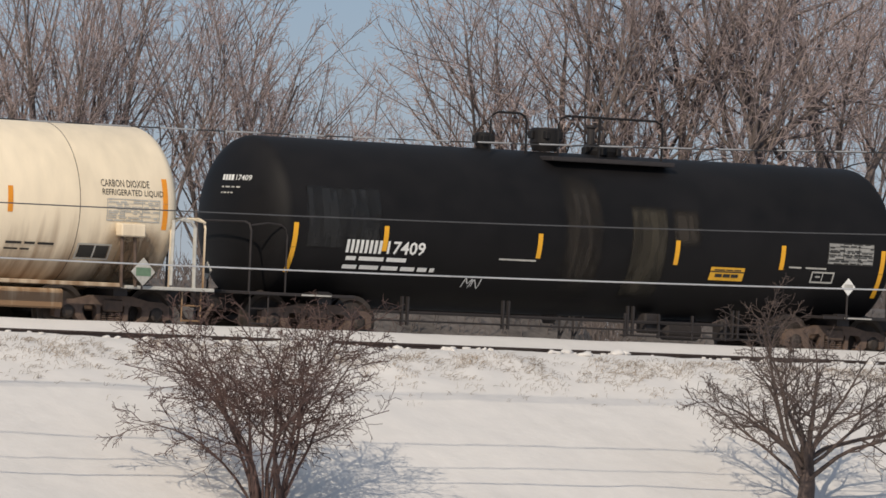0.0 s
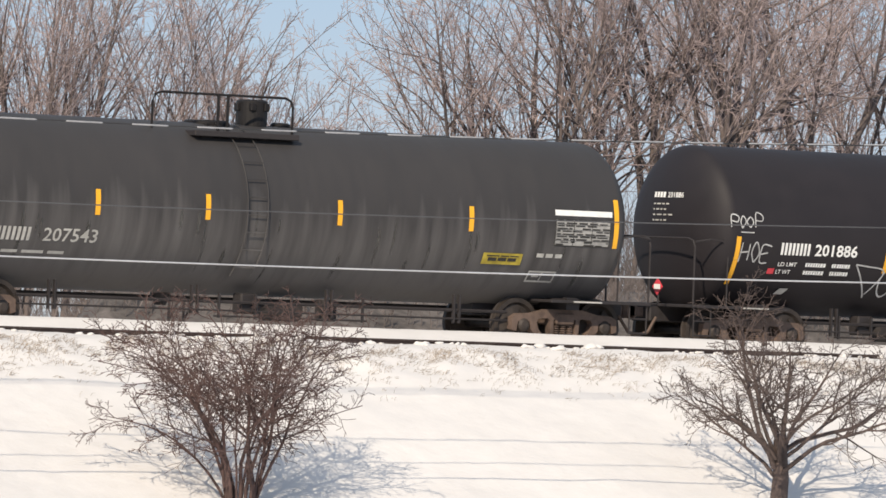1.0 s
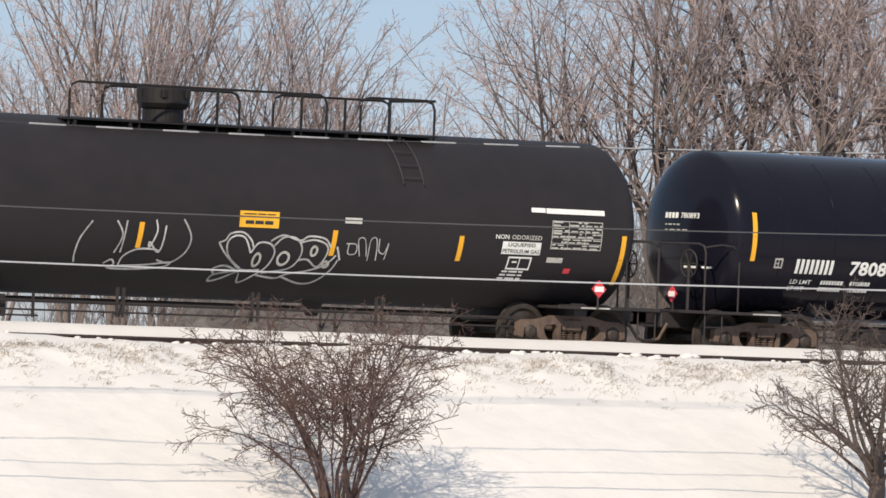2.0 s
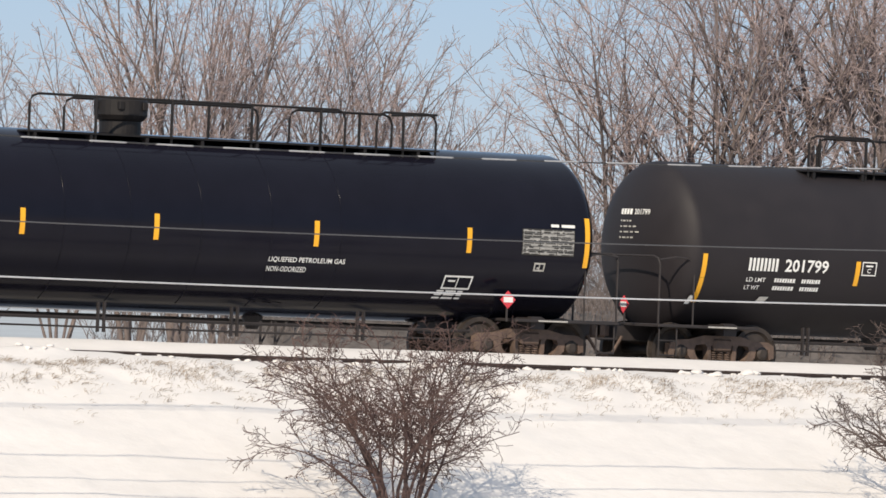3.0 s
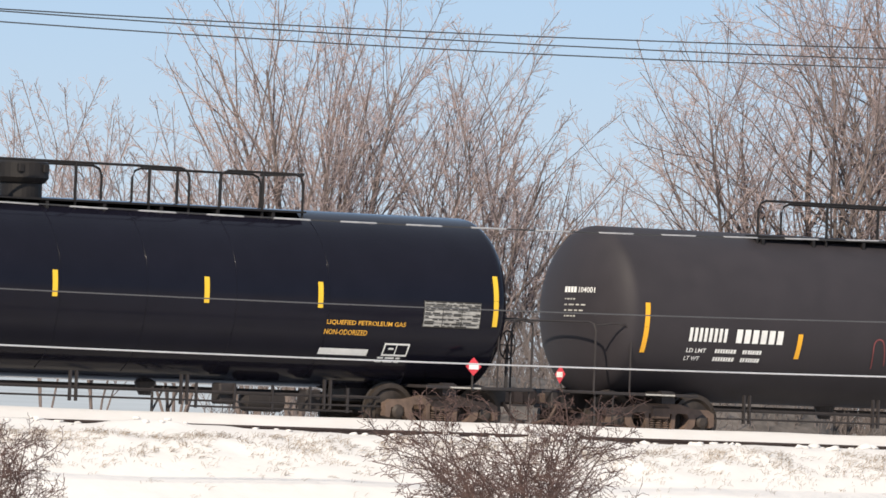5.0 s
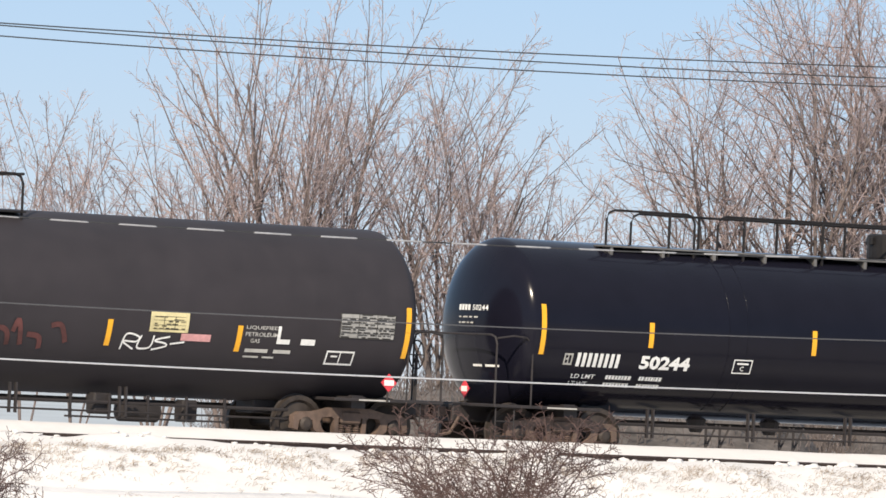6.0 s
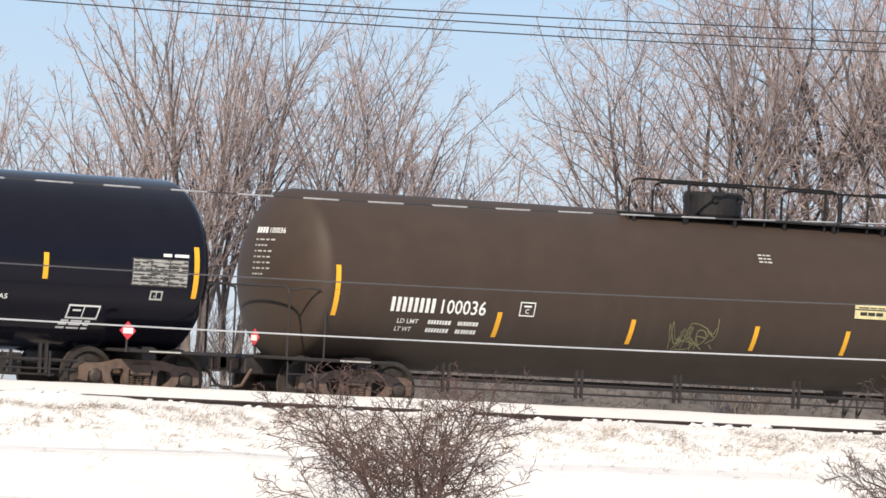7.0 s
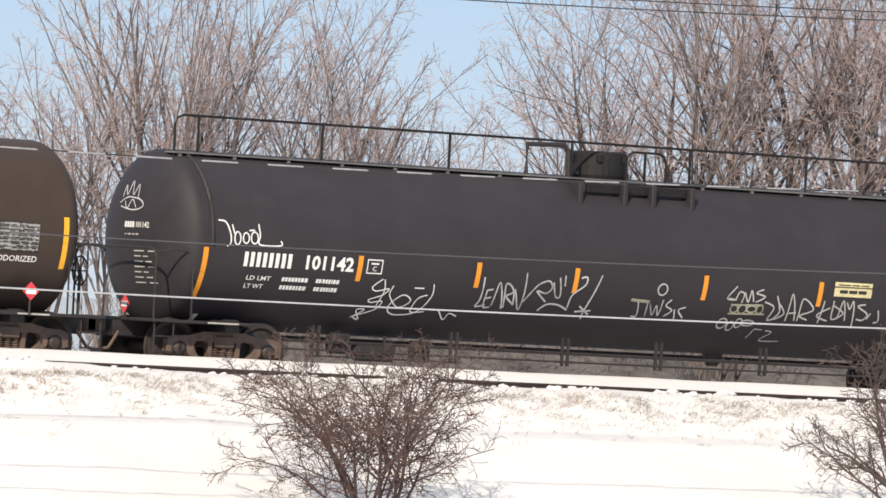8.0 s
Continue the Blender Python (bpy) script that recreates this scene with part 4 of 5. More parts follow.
    spray(car, CHALK, 0.036, [[(-2.21, 2.10), (-2.40, 1.81), (-2.43, 1.54), (-2.38, 1.39)], [(-0.41, 2.19), (-0.22, 1.89), (-0.27, 1.62), (-0.51, 1.44), (-0.78, 1.48)], [(-1.73, 2.12), (-1.58, 1.88), (-1.67, 1.57)], [(-1.53, 2.13), (-1.54, 1.93), (-1.55, 1.58)], [(-0.96, 2.16), (-0.91, 1.96), (-1.00, 1.70), (-1.02, 1.78), (-0.79, 1.62), (-0.75, 2.07)], [(-1.50, 1.36), (-1.46, 1.53), (-1.23, 1.65), (-0.91, 1.66), (-0.79, 1.62)], [(-1.80, 1.39), (-1.67, 1.46), (-1.59, 1.38), (-1.69, 1.32), (-1.26, 1.31), (-0.64, 1.36), (-0.51, 1.45), (-0.99, 1.39), (-1.50, 1.36)]], "sprayed white face in thin lines")
    spray(car, CHALK, 0.036, [[(0.36, 1.82), (0.51, 1.66), (0.79, 1.46), (0.99, 1.37), (1.34, 1.38)], [(0.36, 1.82), (0.48, 1.87), (0.56, 1.98), (0.80, 2.01), (0.99, 1.89), (1.07, 1.76)], [(1.04, 1.66), (0.87, 1.91), (0.68, 1.95), (0.55, 1.87), (0.54, 1.73), (0.67, 1.55), (0.94, 1.39)], [(1.04, 1.66), (1.16, 1.84), (1.40, 1.83), (1.52, 1.68), (1.46, 1.45), (1.31, 1.31), (1.05, 1.15), (0.96, 1.31)]], "sprayed white outlines of round letters")
    spray(car, CHALK, 0.036, [[(1.46, 1.77), (1.64, 1.95), (1.91, 1.94), (2.06, 1.76), (2.03, 1.55), (1.87, 1.41), (1.40, 1.33)], [(1.39, 1.88), (1.63, 1.99), (1.98, 1.91), (2.16, 1.99), (2.48, 1.96), (2.63, 1.82)], [(1.99, 1.87), (2.27, 1.93), (2.53, 1.86), (2.59, 1.71), (2.47, 1.47), (2.22, 1.59), (2.03, 1.57)], [(1.32, 1.29), (1.73, 1.25), (1.93, 1.33), (2.27, 1.39), (2.60, 1.50), (2.78, 1.68)], [(1.81, 1.29), (2.24, 1.18), (2.54, 1.21), (2.76, 1.41), (2.84, 1.60)]], "sprayed white outlines of round letters")
    spray(car, PALE, 0.05, [ring(1.20, 1.55, 0.07, 0.11), ring(1.73, 1.59, 0.11, 0.11), ring(2.31, 1.74, 0.06, 0.08), ring(2.62, 1.52, 0.06, 0.05)], "sprayed white eyes in the round letters")
    spray(car, CHALK, 0.04, [[(0.86, 1.35), (0.48, 1.27), (0.44, 1.16), (0.63, 1.20), (0.93, 1.35)], [(0.95, 1.33), (0.62, 1.43), (0.41, 1.37), (0.48, 1.27)], [(2.76, 1.83), (2.88, 1.60)]], "sprayed white scribble")
    spray(car, CHALK, 0.024, [[(2.99, 1.88), (3.01, 1.72), (3.16, 1.73), (3.14, 1.88), (2.94, 1.89)], [(3.26, 1.68), (3.17, 1.96), (3.30, 1.98), (3.40, 1.68)], [(3.44, 1.61), (3.42, 1.95), (3.54, 1.99), (3.61, 1.62)], [(3.60, 2.00), (3.63, 1.79), (3.75, 1.75), (3.80, 1.93), (3.78, 1.64)]], "small sprayed white letters")
    warning_plate(car, 0.70, 1.50, 2.10, 2.38)
    bars(car, 2.85, 3.2, 2.24, 2.34, PALE, (1,), 0)
    badge(car, -5.26, -4.98, 1.95, 2.17, W)
    part("white_bar", patch(bmesh.new(), 6.75, 7.05, 2.58, 2.66, 0.012), W, car)
    part("white_bar", patch(bmesh.new(), 7.07, 8.32, 2.57, 2.66, 0.012), W, car, "blank white strip")
    data_panel(car, 7.2, 8.28, 1.95, 2.45, PALE, 9)
    write(car, "NON", 6.02, 6.3, 2.09, 2.17, W)
    write(car, "ODORIZED", 6.36, 7.0, 2.09, 2.17, PALE)
    part("name_panel", patch(bmesh.new(), 6.18, 7.0, 1.83, 2.05, 0.011), W, car, "white panel with black words")
    write(car, "LIQUEFIED", 6.3, 6.88, 1.955, 2.03, INK).location.y = -0.006
    write(car, "PETROLEUM GAS", 6.2, 6.98, 1.85, 1.92, INK).location.y = -0.006
    test_plate(car, 6.36, 6.86, 1.56, 1.79, W)
    bars(car, 7.18, 7.52, 1.71, 1.80, PALE, (1,), 0)
    placard(car, (8.28, -1.50, 1.27), "side", RED)
    part("paint_spot", patch(bmesh.new(), 7.6, 7.74, 1.53, 1.62, 0.012), RED, car)
    part("paint_spot", patch(bmesh.new(), -8.0, -7.85, 1.58, 1.68, 0.012), RED, car)
    part("tag_plate", patch(bmesh.new(), -7.62, -7.42, 1.22, 1.33, 0.02, 0.08), PALE, car)
    walkway(car, -2.3, 5.15, [-0.9, 0.66, 2.38, 4.2], 0.72, 4.46, (2.9, 3.6))
    dome(car, 0.0)
    ladder(car, 4.08, 2.95, UNDER)
    bottom_valve(car, 3.2)
    brake_gear(car, -4.4)
    hand_wheel(car, h + 0.5, -0.9, 1.75)

    # glossy black car
    car, h = tank_car("glossy dark blue-black tank car with white number", GLOSS, 48.87, 66.25)
    mid = 57.5
    stripes(car, h, mid, [48.94, 66.22], [52.06, 54.79, 57.4, 60.6, 63.74], 2.76, 2.51)
    mark_bars(car, -7.56, -6.72, 1.70, 1.96, W)
    write(car, "780893", -6.33, -5.10, 1.70, 1.96, W, 0.03)
    load_lines(car, -7.58, -5.78, 1.59, W, 0.12)
    badge(car, -4.95, -4.55, 1.69, 1.93, W)
    test_plate(car, -8.05, -7.87, 1.78, 1.96, PALE, 0)
    head_text(car, h, "780893", W, 2.62, 0.34, -0.66, 2)
    bars(car, -0.25, -0.95, 1.72, 1.76, W, (0.3, 0.2), 0.1, head=h)
    placard(car, (-h - 0.75, -0.25, 1.24), "end", RED)
    for x in (-7.92, -6.75, -5.59, -4.39, -3.35, -1.9, -0.6, 0.8, 2.2, 3.6):
        arc_seam(car, x, GLOSS)
    write(car, "LIQUEFIED PETROLEUM GAS", 2.2, 3.75, 1.77, 1.87, W)
    write(car, "NON-ODORIZED", 2.2, 3.0, 1.62, 1.71, W)
    data_panel(car, 7.35, 8.45, 2.08, 2.54, INK, 11, 6, 4, PALE)
    bars(car, 7.95, 8.45, 2.58, 2.63, W, (0.3, 0.5), 0.1)
    test_plate(car, 7.65, 7.88, 1.80, 1.95, PALE, 0)
    test_plate(car, 5.86, 6.45, 1.43, 1.67, W)
    placard(car, (7.10, -1.52, 1.28), "side", RED)
    walkway(car, -2.2, 5.98, [-0.9, 0.6, 2.2, 3.6, 5.3], 0.72, 4.46, (4.1, 4.75))
    dome(car, 0.0)
    bottom_valve(car, 2.8)
    brake_gear(car, -4.9)
    hand_wheel(car, -h - 0.75, -0.75, 1.8)

    # black car with a buffed grey throw-up
    car, h = tank_car("black tank car with a faded grey graffiti smear", BLACK, 68.80, 86.38)
    mid = 77.6
    stripes(car, h, mid, [68.85, 86.32], [72.24, 74.89, 77.38, 80.52, 83.46], 2.24, 2.21)
    mark_bars(car, -7.78, -7.14, 1.97, 2.20, W)
    write(car, "201799", -6.98, -6.02, 1.97, 2.20, W, 0.02)
    load_lines(car, -7.78, -6.15, 1.85, W)
    badge(car, -5.27, -4.95, 1.96, 2.21, W)
    head_text(car, h, "201799", W)
    placard(car, (-h - 0.75, -0.15, 1.28), "end", RED)
    warning_plate(car, -1.47, -0.66, 2.14, 2.42)
    bars(car, -3.2, -2.83, 2.29, 2.39, PALE, (1,), 0)
    spray(car, BUFFED, 0.25, [[(0.62, 2.08), (0.22, 1.98), (0.05, 1.80), (0.11, 1.64), (0.37, 1.63)], [(0.86, 2.15), (0.76, 1.94), (0.61, 1.56)], [(1.67, 2.02), (1.31, 1.85), (1.34, 1.60), (1.69, 1.57)], [(1.86, 2.13), (1.83, 1.55)], [(2.31, 2.09), (2.04, 1.86), (2.41, 1.77)], [(2.09, 1.82), (2.36, 1.63)], [(0.93, 2.07), (0.89, 1.59)], [(1.10, 1.92), (0.83, 1.83), (0.77, 1.63)], [(1.43, 1.91), (1.45, 1.58)], [(1.78, 2.00), (2.02, 1.83), (2.21, 1.69)]], "faded grey graffiti letters")
    loops(car, -4.0, -3.1, 1.55, 1.85, BUFFED_DARK, 2, 6, 0.05, "nearly washed-off grey graffiti")
    write(car, "NON-ODORIZED", 6.86, 7.92, 2.61, 2.70, W)
    write(car, "LIQUEFIED PETROLEUM GAS", 6.70, 8.26, 2.48, 2.57, W)
    data_panel(car, 7.13, 8.25, 1.93, 2.40, PALE, 14, 6, 5, GREYPLATE)
    test_plate(car, 6.47, 6.95, 1.57, 1.81, W)
    placard(car, (8.28, -1.50, 1.28), "side", RED)
    part("tag_plate", patch(bmesh.new(), -7.45, -7.25, 1.40, 1.52, 0.02, 0.08), PALE, car)
    part("tag_plate", patch(bmesh.new(), -8.95, -8.85, 1.35, 1.50, 0.03, 0.05), W, car)
    walkway(car, -5.98, 1.38, [-4.69, -3.64, -1.69, 0.4], 0.72, 4.46, (-4.5, -3.85))
    dome(car, 0.0)
    ladder(car, -4.0, 2.95, UNDER)
    bottom_valve(car, -3.9)
    brake_gear(car, 4.6)
    hand_wheel(car, h + 0.5, -0.9, 1.75)

    # glossy car with yellow lettering
    car, h = tank_car("glossy dark blue-black tank car with yellow lettering", GLOSS, 89.24, 106.55)
    mid = 97.9
    stripes(car, h, mid, [89.3, 106.49], [92.8, 95.24, 97.79, 100.71, 102.95], 2.87, 2.64, YELLOW_PALE)
    mark_bars(car, -7.73, -6.74, 1.93, 2.18, Y)
    write(car, "956720", -6.60, -5.60, 1.93, 2.18, Y, 0.03)
    write(car, "THE TANK CAR PEOPLE", -7.73, -6.72, 1.79, 1.86, Y, 0.0)
    load_lines(car, -7.76, -6.18, 1.66, Y, 0.12, ("163600 LB", "74200 KG", "99400 LB", "45100 KG"))
    badge(car, -5.02, -4.66, 1.94, 2.19, PALE_YELLOW)
    head_text(car, h, "956720", Y, 2.98, 0.5, -0.48)
    placard(car, (-h - 0.75, -0.15, 1.26), "end", RED)
    for x in (-7.12, -5.4, -3.57, -1.8, 0.0, 1.66, 3.4, 5.23):
        arc_seam(car, x, GLOSS)
    write(car, "LIQUEFIED PETROLEUM GAS", 5.22, 6.8, 1.92, 2.01, Y)
    write(car, "NON-ODORIZED", 5.20, 6.06, 1.76, 1.85, Y)
    part("white_bar", patch(bmesh.new(), 5.20, 6.18, 1.42, 1.53, 0.012), W, car, "blank white strip")
    test_plate(car, 6.47, 6.98, 1.43, 1.65, W, 2)
    data_panel(car, 7.13, 8.29, 1.95, 2.40, INK, 17, 6, 4, PALE)
    placard(car, (8.2, -1.50, 1.30), "side", RED)
    walkway(car, -2.2, 5.1, [-0.9, 0.65, 2.07, 3.44, 4.3], 0.72, 4.47, (2.85, 3.45))
    dome(car, 0.0)
    bottom_valve(car, 2.55)
    brake_gear(car, 4.6)
    hand_wheel(car, h + 0.6, -0.9, 1.7)

    # black car with red graffiti
    car, h = tank_car("black tank car with faded red graffiti and pasted notes", GREYBLACK, 109.5, 127.43)
    mid = 118.425
    stripes(car, h, mid, [109.6, 127.39], [112.9, 116.29, 118.86, 121.53, 124.06], 2.54, 2.1)
    spray(car, RED_FADE, 0.052, [[(-1.93, 1.53), (-1.99, 1.96), (-1.85, 2.19), (-1.53, 2.22), (-1.28, 2.12), (-0.98, 2.23), (-0.52, 2.15), (-0.18, 2.14), (0.20, 2.14), (0.30, 1.87), (0.45, 1.59)], [(-1.77, 1.54), (-1.86, 1.87), (-1.72, 2.09), (-1.45, 2.13), (-1.26, 2.02), (-1.20, 1.80), (-1.47, 1.86), (-1.52, 1.96)], [(-1.20, 1.80), (-1.17, 1.56)], [(-0.97, 2.08), (-0.56, 2.10)], [(-0.97, 2.08), (-0.89, 1.87), (-0.87, 1.58)], [(-0.77, 1.82), (-0.51, 1.81)], [(-0.87, 1.58), (-0.46, 1.60)], [(-0.37, 1.58), (-0.46, 2.03), (-0.27, 2.04), (-0.11, 1.85), (0.01, 2.03), (0.15, 2.01), (0.22, 1.63)]], "faded red graffiti of outlined letters")
    spray(car, RED_DARK, 0.12, [[(-0.84, 1.44), (-0.48, 1.45), (-0.12, 1.45)], [(-0.64, 1.31), (-0.37, 1.22)]], "washed-off red paint")
    spray(car, RED_FADE, 0.03, [[(-3.57, 1.99), (-3.44, 2.14), (-3.21, 2.10), (-3.17, 1.71)], [(-3.05, 2.11), (-2.90, 2.06), (-2.79, 1.63)], [(-3.84, 1.54), (-3.90, 1.99), (-3.72, 2.03), (-3.58, 1.60)]], "faded red graffiti of outlined letters")
    spray(car, RED_DARK, 0.10, [[(0.93, 1.78), (1.01, 1.88), (1.17, 1.82), (1.22, 1.60)], [(1.28, 1.82), (1.37, 2.02), (1.47, 1.61)], [(1.56, 1.79), (1.79, 1.75), (1.84, 1.56)], [(1.99, 1.95), (2.18, 1.96), (2.31, 1.68)]], "washed-off red letters")
    scrawl(car, "RUS+", 3.38, 4.6, 1.62, 1.86, W, 0.03, 25, 0.2, 0.02)
    mark_bars(car, -7.9, -7.1, 1.90, 2.14, W)
    bars(car, -6.9, -5.9, 1.90, 2.14, W, (0.1, 0.1, 0.1, 0.1, 0.1, 0.1), 0.04)
    load_lines(car, -7.9, -6.3, 1.78, W)
    head_text(car, h, "104001", W, 2.68, 0.1, -0.75, 4)
    placard(car, (-h - 0.75, -0.15, 1.22), "end", RED)
    part("notice", patch(bmesh.new(), 3.87, 4.62, 1.93, 2.28, 0.007), PALE_YELLOW, car, "pale yellow pasted notice")
    data_panel(car, 3.92, 4.57, 1.97, 2.20, FADE, 31, 3, 4)
    part("notice", patch(bmesh.new(), 4.50, 5.08, 1.80, 1.92, 0.012), PINK, car, "pink and white pasted notice")
    for k, (words, x1) in enumerate((("LIQUEFIED", 6.4), ("PETROLEUM", 6.4), ("GAS", 6.05))):
        write(car, words, 5.75 + (0.12 if k == 2 else 0), x1, 2.04 - 0.11 * k, 2.11 - 0.11 * k, PALE)
    part("notice", patch(bmesh.new(), 6.38, 6.64, 1.82, 1.90, 0.012), W, car)
    part("notice", patch(bmesh.new(), 6.38, 6.44, 1.90, 2.12, 0.012), W, car)
    part("notice", patch(bmesh.new(), 6.86, 7.14, 1.82, 1.92, 0.012), W, car)
    bars(car, 5.8, 6.7, 1.66, 1.72, PALE, (0.4, 0.3), 0.1)
    bars(car, 5.8, 6.4, 1.57, 1.60, PALE, (0.4, 0.3), 0.1)
    data_panel(car, 7.60, 8.70, 1.97, 2.40, INK, 33, 5, 5, PALE)
    test_plate(car, 7.42, 7.98, 1.51, 1.75, W, 0)
    placard(car, (8.65, -1.48, 1.24), "side", RED)
    walkway(car, -6.0, 1.75, [-4.5, -2.35, -0.92, 0.59], 0.72, 4.46)
    dome(car, 0.0, z1=4.36)
    bottom_valve(car, -3.9)
    brake_gear(car, 4.3)
    hand_wheel(car, h + 0.55, -0.95, 1.75)

    # glossy car with white lettering
    car, h = tank_car("glossy dark blue-black tank car with white lettering", GLOSS, 130.18, 147.27)
    mid = 138.75
    stripes(car, h, mid, [130.23, 147.21], [132.49, 135.99, 138.9, 141.5, 144.27], 2.73, 2.5)
    mark_bars(car, -7.75, -6.86, 1.68, 1.92, W)
    write(car, "50244", -6.42, -5.36, 1.68, 1.92, W, 0.04)
    load_lines(car, -7.76, -5.86, 1.55, W, 0.13)
    test_plate(car, -8.02, -7.84, 1.70, 1.90, PALE, 0)
    badge(car, -4.44, -4.04, 1.68, 1.93, W)
    head_text(car, h, "50244", W, 2.58, 0.36, -0.55, 2)
    bars(car, -0.1, -0.8, 1.60, 1.64, W, (0.3, 0.4), 0.1, head=h)
    placard(car, (-h - 0.75, -0.25, 1.20), "end", RED)
    part("plate_small", patch(bmesh.new(), 0.78, 1.02, 3.42, 3.50, 0.012), W, car)
    warning_plate(car, 1.93, 2.78, 1.47, 1.71)
    write(car, "LIQUEFIED PETROLEUM GAS", 2.92, 4.88, 1.68, 1.78, W)
    write(car, "NON-ODORIZED", 2.90, 4.0, 1.53, 1.62, W)
    for x in (-4.6, -4.2):
        arc_seam(car, x, GLOSS)
    test_plate(car, 6.10, 6.72, 1.42, 1.66, W)
    data_panel(car, 7.2, 8.30, 2.03, 2.50, INK, 41, 7, 4, PALE)
    bars(car, 7.8, 8.3, 2.54, 2.59, W, (0.3, 0.5), 0.1)
    test_plate(car, 7.6, 7.85, 1.80, 1.96, PALE, 0)
    placard(car, (7.18, -1.52, 1.26), "side", RED)
    walkway(car, -6.78, 1.22, [-5.44, -3.83, -2.11, -0.6, 0.6], 0.72, 4.46, (-4.9, -4.4), deck=ALU_DULL)
    dome(car, 0.05, 0.54, 3.86, 4.34, False)
    bottom_valve(car, -4.2)
    bottom_valve(car, -2.6)
    brake_gear(car, 4.6)

    # brown car
    car, h = tank_car("olive-brown tank car with white lettering", BROWN, 149.99, 167.74)
    mid = 158.875
    stripes(car, h, mid, [150.04, 167.68], [153.44, 156.28, 158.97, 160.98, 163.25], 2.58, 1.92)
    mark_bars(car, -7.70, -6.80, 1.84, 2.09, W)
    write(car, "100036", -6.66, -5.74, 1.84, 2.09, W, 0.01)
    load_lines(car, -7.5, -5.83, 1.72, W)
    badge(car, -5.04, -4.72, 1.87, 2.12, W)
    head_text(car, h, "100036", W, 3.08, 0.38, -0.52, 7)
    placard(car, (-h - 0.75, -0.15, 1.25), "end", RED)
    scrawl(car, "MBRY", -1.75, -0.7, 1.46, 1.86, TAG_GREEN, 0.018, 51, 0.0, 0.2, 2, "dull green graffiti tag")
    for k in range(3):
        bars(car, 0.14, 0.42, 3.06 + 0.06 * k, 3.085 + 0.06 * k, PALE, (0.3, 0.2, 0.3), 0.08)
    warning_plate(car, 2.18, 2.93, 2.16, 2.41, PALE_YELLOW)
    ladder(car, 3.9, 1.25, BROWN)
    part("notice", patch(bmesh.new(), 6.42, 6.85, 2.18, 2.27, 0.012), W, car)
    part("notice", patch(bmesh.new(), 6.28, 7.0, 2.04, 2.14, 0.012), W, car, "white strip with painted words")
    data_panel(car, 7.12, 8.3, 1.97, 2.46, INK, 53, 7, 4, PALE)
    write(car, "NON-ODORIZED", 7.12, 8.3, 1.80, 1.90, W)
    test_plate(car, 6.34, 6.86, 1.58, 1.82, W)
    placard(car, (8.2, -1.50, 1.31), "side", RED)
    walkway(car, -2.32, 4.76, [-1.04, 0.65, 1.99, 3.4], 0.72, 4.44, (2.3, 2.95))
    dome(car, 0.0, 0.53, 3.84, 4.30, False)
    bottom_valve(car, 2.9)
    brake_gear(car, 5.0)
    hand_wheel(car, h + 0.6, -0.9, 1.7)

    # last black car with full-length walkway
    car, h = tank_car("black tank car with a full-length walkway and graffiti", GREYBLACK, 170.38, 188.02)
    mid = 179.2
    stripes(car, h, mid, [170.44, 187.9], [173.58, 176.04, 178.12, 180.91, 183.46], 2.22, 2.22, ORANGE)
    mark_bars(car, -7.98, -7.02, 1.93, 2.18, W)
    write(car, "101142", -6.72, -5.75, 1.93, 2.18, W, 0.03)
    load_lines(car, -7.86, -5.98, 1.78, W)
    badge(car, -5.48, -5.16, 1.92, 2.17, W)
    head_text(car, h, "101142", W, 2.50, 0.2, -0.55, 1)
    for k in range(7):
        bars(car, -0.15, -0.75 + 0.1 * (k % 3), 1.55 + 0.09 * k, 1.57 + 0.09 * k, PALE, (0.3, 0.2), 0.1, head=h)
    placard(car, (-h - 0.75, -0.25, 1.18), "end", RED)
    spray(car, W, 0.028, [[(-8.53, 2.69), (-8.38, 2.66), (-8.29, 2.46), (-8.29, 2.30), (-8.36, 2.26)], [(-8.26, 2.63), (-8.21, 2.47)], ring(-8.15, 2.40, 0.06, 0.11), ring(-7.98, 2.41, 0.06, 0.09), ring(-7.81, 2.42, 0.07, 0.10), [(-7.92, 2.54), (-7.81, 2.55)], [(-7.73, 2.66), (-7.70, 2.46), (-7.70, 2.31), (-7.28, 2.31), (-7.28, 2.39)]], "sprayed white letters in thin lines")
    spray(car, W, 0.024, [[(-5.10, 1.84), (-5.27, 1.70), (-5.17, 1.63), (-4.93, 1.68), (-5.01, 1.57), (-5.25, 1.48), (-5.20, 1.43), (-4.98, 1.46), (-5.05, 1.31), (-5.38, 1.18), (-5.26, 1.12)], [(-5.06, 1.84), (-5.01, 1.64), (-5.06, 1.38)], [(-4.85, 1.74), (-4.87, 1.57), (-4.61, 1.37), (-4.40, 1.49), (-4.59, 1.59), (-4.79, 1.43), (-4.76, 1.29), (-4.54, 1.24), (-4.19, 1.31), (-4.01, 1.58), (-4.03, 1.80)], [(-4.03, 1.32), (-4.31, 1.31), (-4.28, 1.53), (-4.10, 1.61)], [(-4.41, 1.72), (-4.21, 1.72)], [(-3.76, 1.37), (-3.55, 1.20), (-3.50, 1.31), (-3.32, 1.27)], [(-5.44, 1.16), (-5.25, 1.30), (-5.41, 1.29), (-5.25, 1.13)]], "sprayed white flourish")
